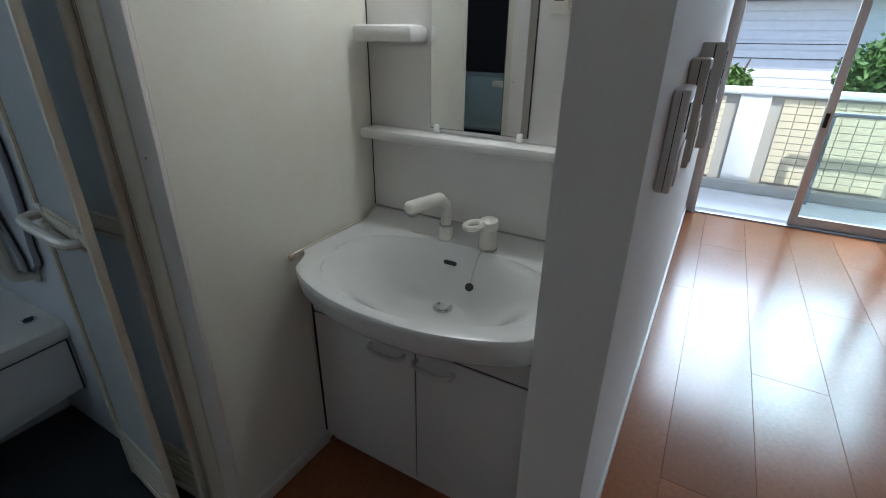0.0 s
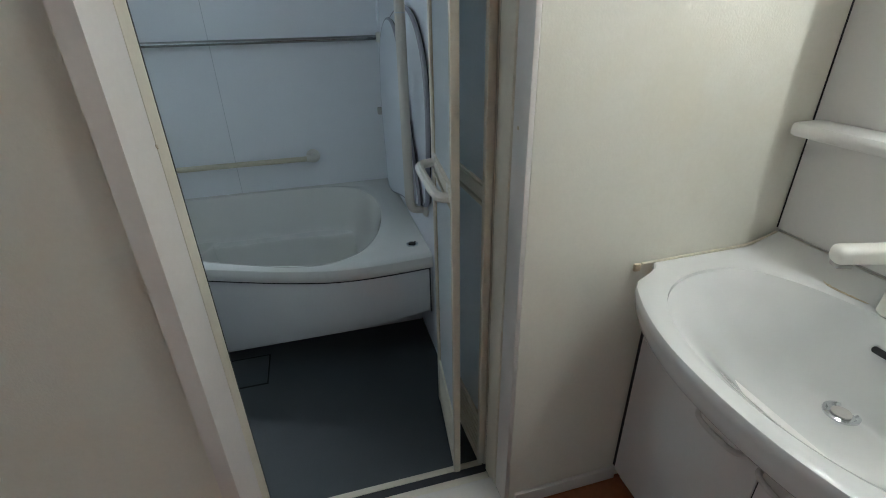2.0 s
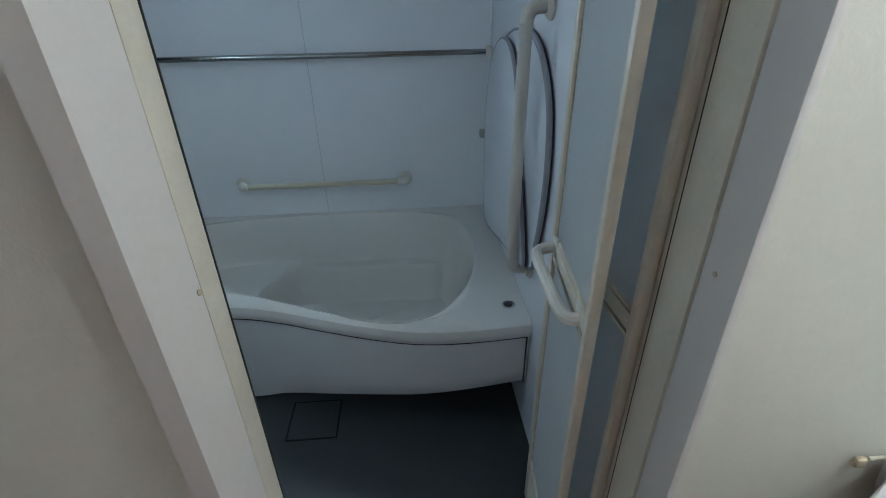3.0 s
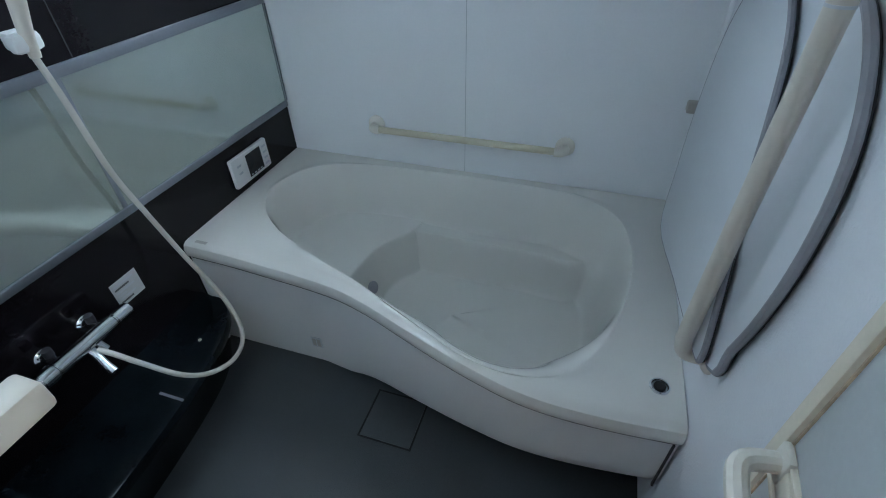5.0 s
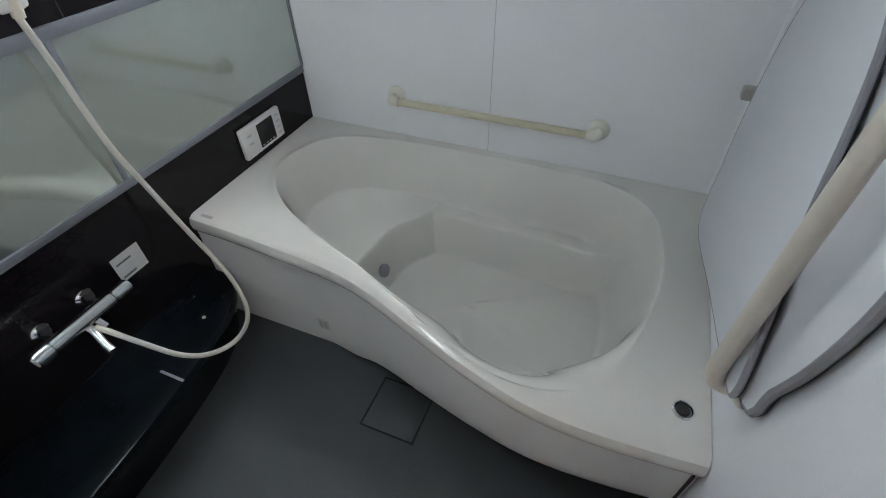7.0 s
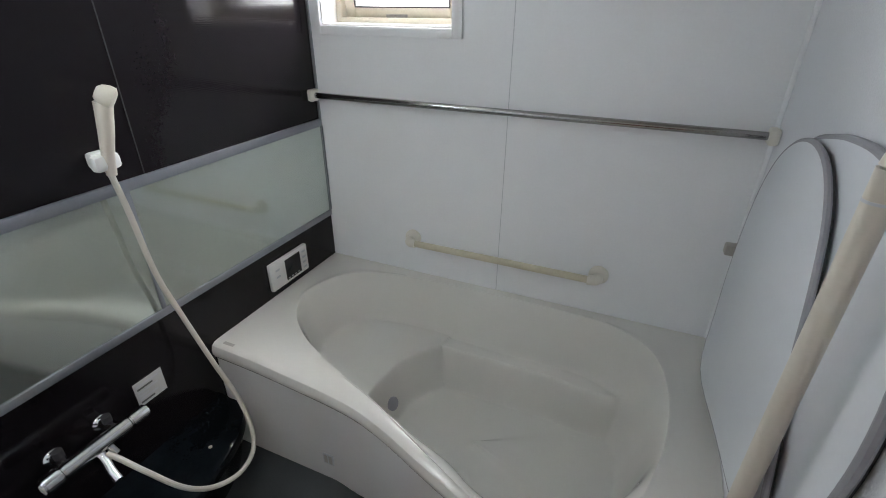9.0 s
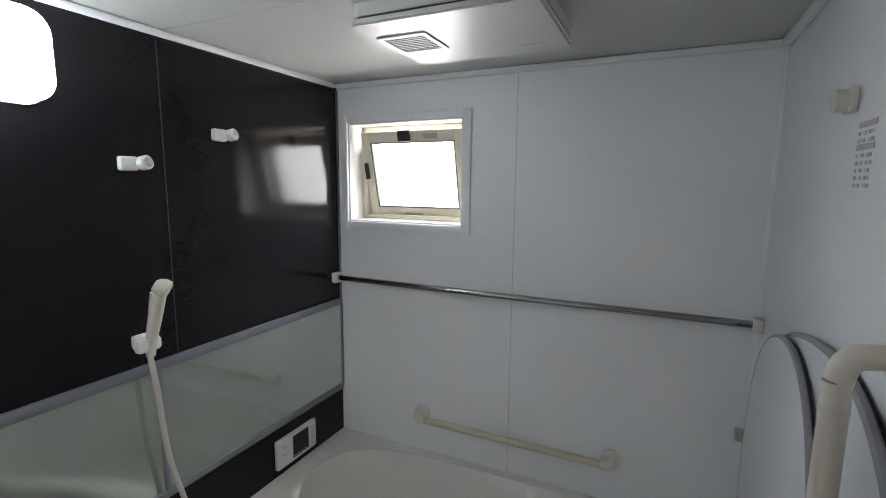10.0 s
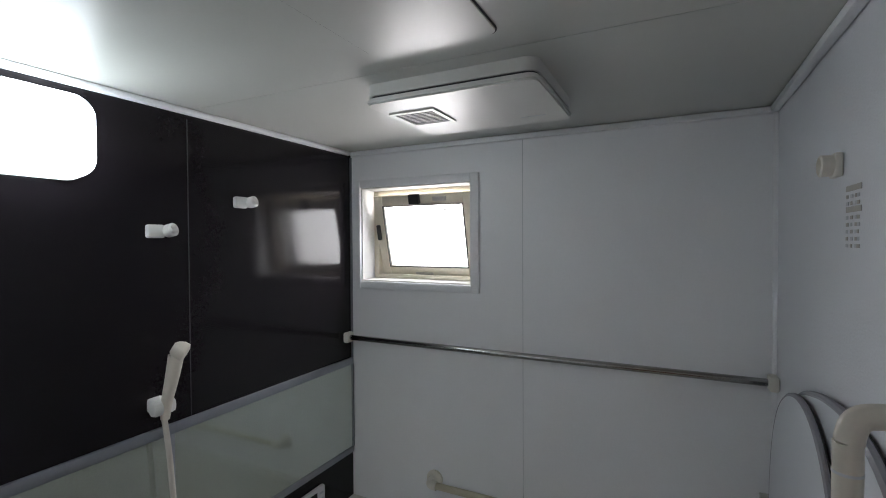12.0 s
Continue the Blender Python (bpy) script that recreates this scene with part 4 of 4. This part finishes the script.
part("plug", lathe([(0.010, 0), (0.0125, 0.003), (0.0125, 0.008), (0.004, 0.011), (0.001, 0.011)], Matrix.Translation((2.160, -0.585, 0.688)) @ pose(0, 0, 0, 20, -35, 0), 16), RUBBER, pc, "black rubber plug")

mc = thing("mirror_unit", "white washstand mirror panel with shelves and a lamp above", "mirror unit")
part("back_panel", boxes((2.284, 2.299, YR, -0.1595, 0.832, 1.98), bevel=0.002), VANIW, mc)
part("edge_gap", boxes((2.284, 2.2995, -0.159, -0.1562, 0.835, 1.98)), SEAM, mc)
part("bottom_gap", boxes((2.2825, 2.2995, YR, -0.166, 0.8285, 0.8318)), HAND, mc)
part("raised_panel", boxes((2.270, 2.284, YR, -0.376, 1.10, 1.98), bevel=0.003), VANIW, mc)
part("shelf", boxes((2.205, 2.2835, YR, -0.172, 1.070, 1.100), bevel=0.009), VANIW, mc, "white narrow shelf")
part("small_shelf", boxes((2.192, 2.2835, -0.372, -0.172, 1.338, 1.382), bevel=0.014), VANIW, mc, "white rounded shelf")
part("mirror_edge", boxes((2.2665, 2.2700, -0.686, -0.388, 1.113, 1.90)), SEAM, mc)
part("mirror", boxes((2.2640, 2.2665, -0.684, -0.390, 1.115, 1.898)), MIRROR, mc, "clear mirror")
for y in (-0.410, -0.664):
    part("mirror_clip", boxes((2.258, 2.270, y - 0.008, y + 0.008, 1.100, 1.124), bevel=0.003), WHITEP, mc)
nt1 = part("notice_label", boxes((2.2825, 2.2842, -0.826, -0.776, 0.866, 0.930)), WHITEP, mc, "small printed notice")
for k in range(5):
    part("text_bar", boxes((2.2818, 2.2826, -0.822 + 0.004 * (k % 2), -0.780, 0.920 - 0.012 * k, 0.924 - 0.012 * k)), INK if k < 2 else SEAML, nt1)
so = part("socket_plate", boxes((2.262, 2.270, -0.790, -0.715, 1.405, 1.50), bevel=0.003), WARMW, mc, "ivory socket and switch")
part("switch", boxes((2.256, 2.262, -0.780, -0.755, 1.420, 1.475), bevel=0.002), IVORY, so)
part("label_bar", boxes((2.2612, 2.2622, -0.745, -0.722, 1.432, 1.435)), INK, so)
lh = part("lamp_housing", boxes((2.215, 2.2695, -0.80, -0.27, 1.905, 1.975), bevel=0.004), WHITEP, mc)
part("lamp_tube", cyl((2.195, -0.77, 1.93), (2.195, -0.30, 1.93), 0.016), VLAMP, lh, "lit fluorescent tube")

# ---- devices on the partition ----
def device(x0, x1, z0, z1, d, label, col):
    ob = thing("wall_controller", label, "control panel", "controllers on the partition")
    part("case", boxes((x0, x1, -1.0355 - d, -1.0355, z0, z1), bevel=0.004), col, ob)
    part("back_seam", boxes((x0 - 0.001, x0 + 0.001, -1.0355 - d * 0.55, -1.0355 - d * 0.5, z0 + 0.004, z1 - 0.004)), SEAM, ob)
    part("flap", boxes((x0 + 0.012, x1 - 0.012, -1.0385 - d, -1.0350 - d, z0 + 0.012, z0 + (z1 - z0) * 0.45), bevel=0.001), WHITEP, ob)
    part("display", boxes((x0 + 0.02, x1 - 0.02, -1.0375 - d, -1.0350 - d, z0 + (z1 - z0) * 0.6, z1 - 0.02)), SCREEN, ob)


device(1.945, 2.07, 1.112, 1.283, 0.026, "grey-white wall controller on the partition", WHITEP)
device(2.190, 2.31, 1.105, 1.322, 0.036, "beige wall intercom on the partition", IVORY)
device(2.490, 2.62, 1.095, 1.352, 0.056, "grey wall intercom with a bracket on the partition", WHITEP)

# ---- balcony window ----
wb = tagged(new("window_2"), "sliding balcony window standing half open", "window", kind="structure")
part("window_frame", boxes((5.345, 5.45, -1.110, -1.0855, HF, 2.05), (5.345, 5.45, -3.10, -3.075, HF, 2.05), (5.345, 5.45, -3.075, -1.110, 2.02, 2.05), bevel=0.004), TRIMW, wb)
part("window_sill", boxes((5.345, 5.48, -3.075, -1.110, 0.0, HF + 0.012), bevel=0.004), ALU, wb, "metal sill track")
for y0, x0 in ((-2.46, 5.39), (-3.07, 5.43)):
    y1 = y0 + 0.70
    lf = part("sliding_leaf", boxes((x0, x0 + 0.03, y0, y0 + 0.055, 0.06, 2.02), (x0, x0 + 0.03, y1 - 0.055, y1, 0.06, 2.02), (x0, x0 + 0.03, y0 + 0.055, y1 - 0.055, 0.06, 0.13), (x0, x0 + 0.03, y0 + 0.055, y1 - 0.055, 1.96, 2.02), bevel=0.003), TRIMW, wb, "pale metal sliding leaf")
    pn = part("pane", boxes((x0 + 0.012, x0 + 0.017, y0 + 0.055, y1 - 0.055, 0.13, 1.96)), PANE, lf)
    pn.visible_shadow = False
part("lock", boxes((5.372, 5.39, -1.795, -1.77, 0.80, 0.90), bevel=0.004), RUBBER, wb, "dark latch")

# ---- balcony ----
structure("floor_balcony", boxes((5.5, 6.9, -6.0, 1.0, -0.12, -0.01)), BALC, "pale balcony floor in sunlight", "floor")
tagged(link("gutter_curb", boxes((6.40, 6.499, -6.0, 1.0, -0.009, 0.085), bevel=0.006), HAND), "grey curb at the foot of the balcony wall", "curb", kind="structure")
structure("wall_parapet", boxes((6.52, 6.64, -6.0, 1.0, -0.12, 0.90)), GROUT, "cream tiled balcony parapet")
tagged(link("coping", boxes((6.48, 6.68, -6.0, 1.0, 0.901, 0.96), bevel=0.01), WHITEP), "white coping on the balcony parapet", "coping", kind="structure")
for y in (-4.05, -2.72, -1.385, -0.05):
    tagged(link("parapet_post", boxes((6.495, 6.519, y - 0.125, y + 0.125, -0.008, 0.90), bevel=0.004), WHITEP), "white pier on the balcony parapet", "pier", kind="structure")
rl = thing("balcony_rail", "pale green glass screen with a rail on the balcony", "railing")
part("rail", boxes((6.30, 6.34, -3.6, -1.95, 0.78, 0.815), bevel=0.004), ALU, rl)
part("post", boxes((6.30, 6.34, -3.6, -3.56, -0.009, 0.78)), ALU, rl)
part("post", boxes((6.30, 6.34, -1.99, -1.95, -0.009, 0.78)), ALU, rl)

# ---- outside ----
structure("ground", boxes((-400, 400, -400, 400, -3.3, -3.2)), GROUND, "grey ground below the balcony", "ground")
hs = thing("neighbour_house", "grey sided neighbouring house with a dark roof", "house")
part("wall", boxes((15.0, 22.0, -14.0, 10.0, -3.2, 2.2)), SIDING, hs)
for k in range(26):
    part("siding_board", boxes((14.97, 14.999, -14.0, 10.0, -3.0 + 0.2 * k, -2.825 + 0.2 * k)), SIDING, hs)
part("roof", prism([(14.4, 2.2), (22.6, 2.2), (18.5, 4.2)], Matrix.Translation((0, 10.5, 0)) @ FLAT_Y, 25.0), ROOFM, hs)
for y in (-9.5, 4.0):
    hw = part("window", boxes((14.95, 14.97, y - 0.8, y + 0.8, 0.2, 1.4)), WHITEP, hs)
    part("pane", boxes((14.94, 14.951, y - 0.72, y + 0.72, 0.28, 1.32)), SCREEN, hw)
for z in (1.05, 1.35):
    part("cable", tube([(14.96, -13, z + 0.3), (14.6, -5, z), (14.6, 3, z), (14.96, 9.9, z + 0.3)], 0.012, seg=5), RUBBER, hs, "dark cable")


def tree(x, y, h, r, seed):
    rnd = random.Random(seed)
    tr = thing("tree", "leafy green garden tree below the balcony", "tree")
    part("trunk", tube([(x, y, -3.2), (x + 0.1, y + 0.05, -3.2 + h * 0.4), (x, y + 0.1, -3.2 + h * 0.75)], 0.1, radii=(0.14, 0.05), seg=8), BARK, tr)
    for k in range(5):
        a = k * 1.3
        part("limb", tube([(x + 0.05, y + 0.06, -3.2 + h * (0.4 + 0.06 * k)), (x + r * 0.6 * math.cos(a), y + r * 0.6 * math.sin(a), -3.2 + h * (0.6 + 0.06 * k))], 0.03, seg=6, radii=(0.04, 0.012)), BARK, tr)
    verts, faces = [], []
    for k in range(2600):
        u = Vector((rnd.gauss(0, 1), rnd.gauss(0, 1), rnd.gauss(0, 1))).normalized() * r * (0.45 + 0.55 * rnd.random()) * (0.8 + 0.35 * noise.noise(Vector((k * 0.013, seed, 0))))
        p = Vector((x, y, -3.2 + h * 0.75)) + Vector((u.x, u.y, u.z * 0.9))
        a = Vector((rnd.gauss(0, 1), rnd.gauss(0, 1), rnd.gauss(0, 1))).normalized()
        b = a.cross(Vector((rnd.gauss(0, 1), rnd.gauss(0, 1), rnd.gauss(0, 1)))).normalized()
        n = len(verts)
        verts += [p - a * 0.07, p + b * 0.03, p + a * 0.07, p - b * 0.03]
        faces.append((n, n + 1, n + 2, n + 3))
    me = bpy.data.meshes.new("crown")
    me.from_pydata(verts, [], faces)
    me.materials.append(LEAF)
    ob = new("crown", me)
    ob.parent = tr


tree(11.0, -3.25, 5.4, 0.85, 3)
tree(11.0, -1.15, 5.1, 0.45, 5)

# ---- floorboards ----
fl = tagged(new("floor"), "glossy orange-brown wooden floorboards", "floor", kind="structure")
meshes = {}


def board(x0, x1, y0, y1):
    key = (round(x1 - x0, 3), round(y1 - y0, 3))
    if key not in meshes:
        bm = box(0.0003, key[0] - 0.0003, 0.0003, key[1] - 0.0003, -0.012, 0.0)
        top = [e for e in bm.edges if all(abs(v.co.z) < 1e-6 for v in e.verts)]
        bmesh.ops.bevel(bm, geom=top, offset=0.0009, segments=1, affect="EDGES")
        me = bpy.data.meshes.new("floorboard")
        bmesh.ops.recalc_face_normals(bm, faces=bm.faces[:])
        bm.to_mesh(me)
        bm.free()
        me.materials.append(PLANK)
        meshes[key] = me
    ob = new("floorboard", meshes[key])
    ob.location = (x0, y0, HF)
    ob.parent = fl


rows = 17
for r in range(rows):
    y1 = min(-0.10 - 0.275 * r, -0.156)
    y0 = max(-0.10 - 0.275 * (r + 1), -4.3)
    if y1 - y0 < 0.02:
        break
    x = -2.09 - 2.24 + (0.77 * (r - 4)) % 2.24
    while x < 5.34:
        a, b = max(x, -0.7), min(x + 2.24, 5.344)
        if b - a > 0.03:
            board(a, b, y0, y1)
        x += 2.24

# ---- parapet tiles ----
pw = bpy.data.objects["wall_parapet"]
tb = box(6.510, 6.5195, 0.003, 0.112, 0.003, 0.062, bevel=0.001, seg=1)
tile_me = bpy.data.meshes.new("tile")
tb.to_mesh(tile_me)
tb.free()
tile_me.materials.append(TILE)
for i in range(36):
    y = -3.45 + 0.115 * i
    if any(abs(y + 0.0575 - p) < 0.185 for p in (-2.72, -1.385, -0.05)) or y > 0.0:
        continue
    for j in range(12):
        ob = new("tile", tile_me)
        ob.location = (0, y, 0.10 + 0.065 * j)
        ob.parent = pw
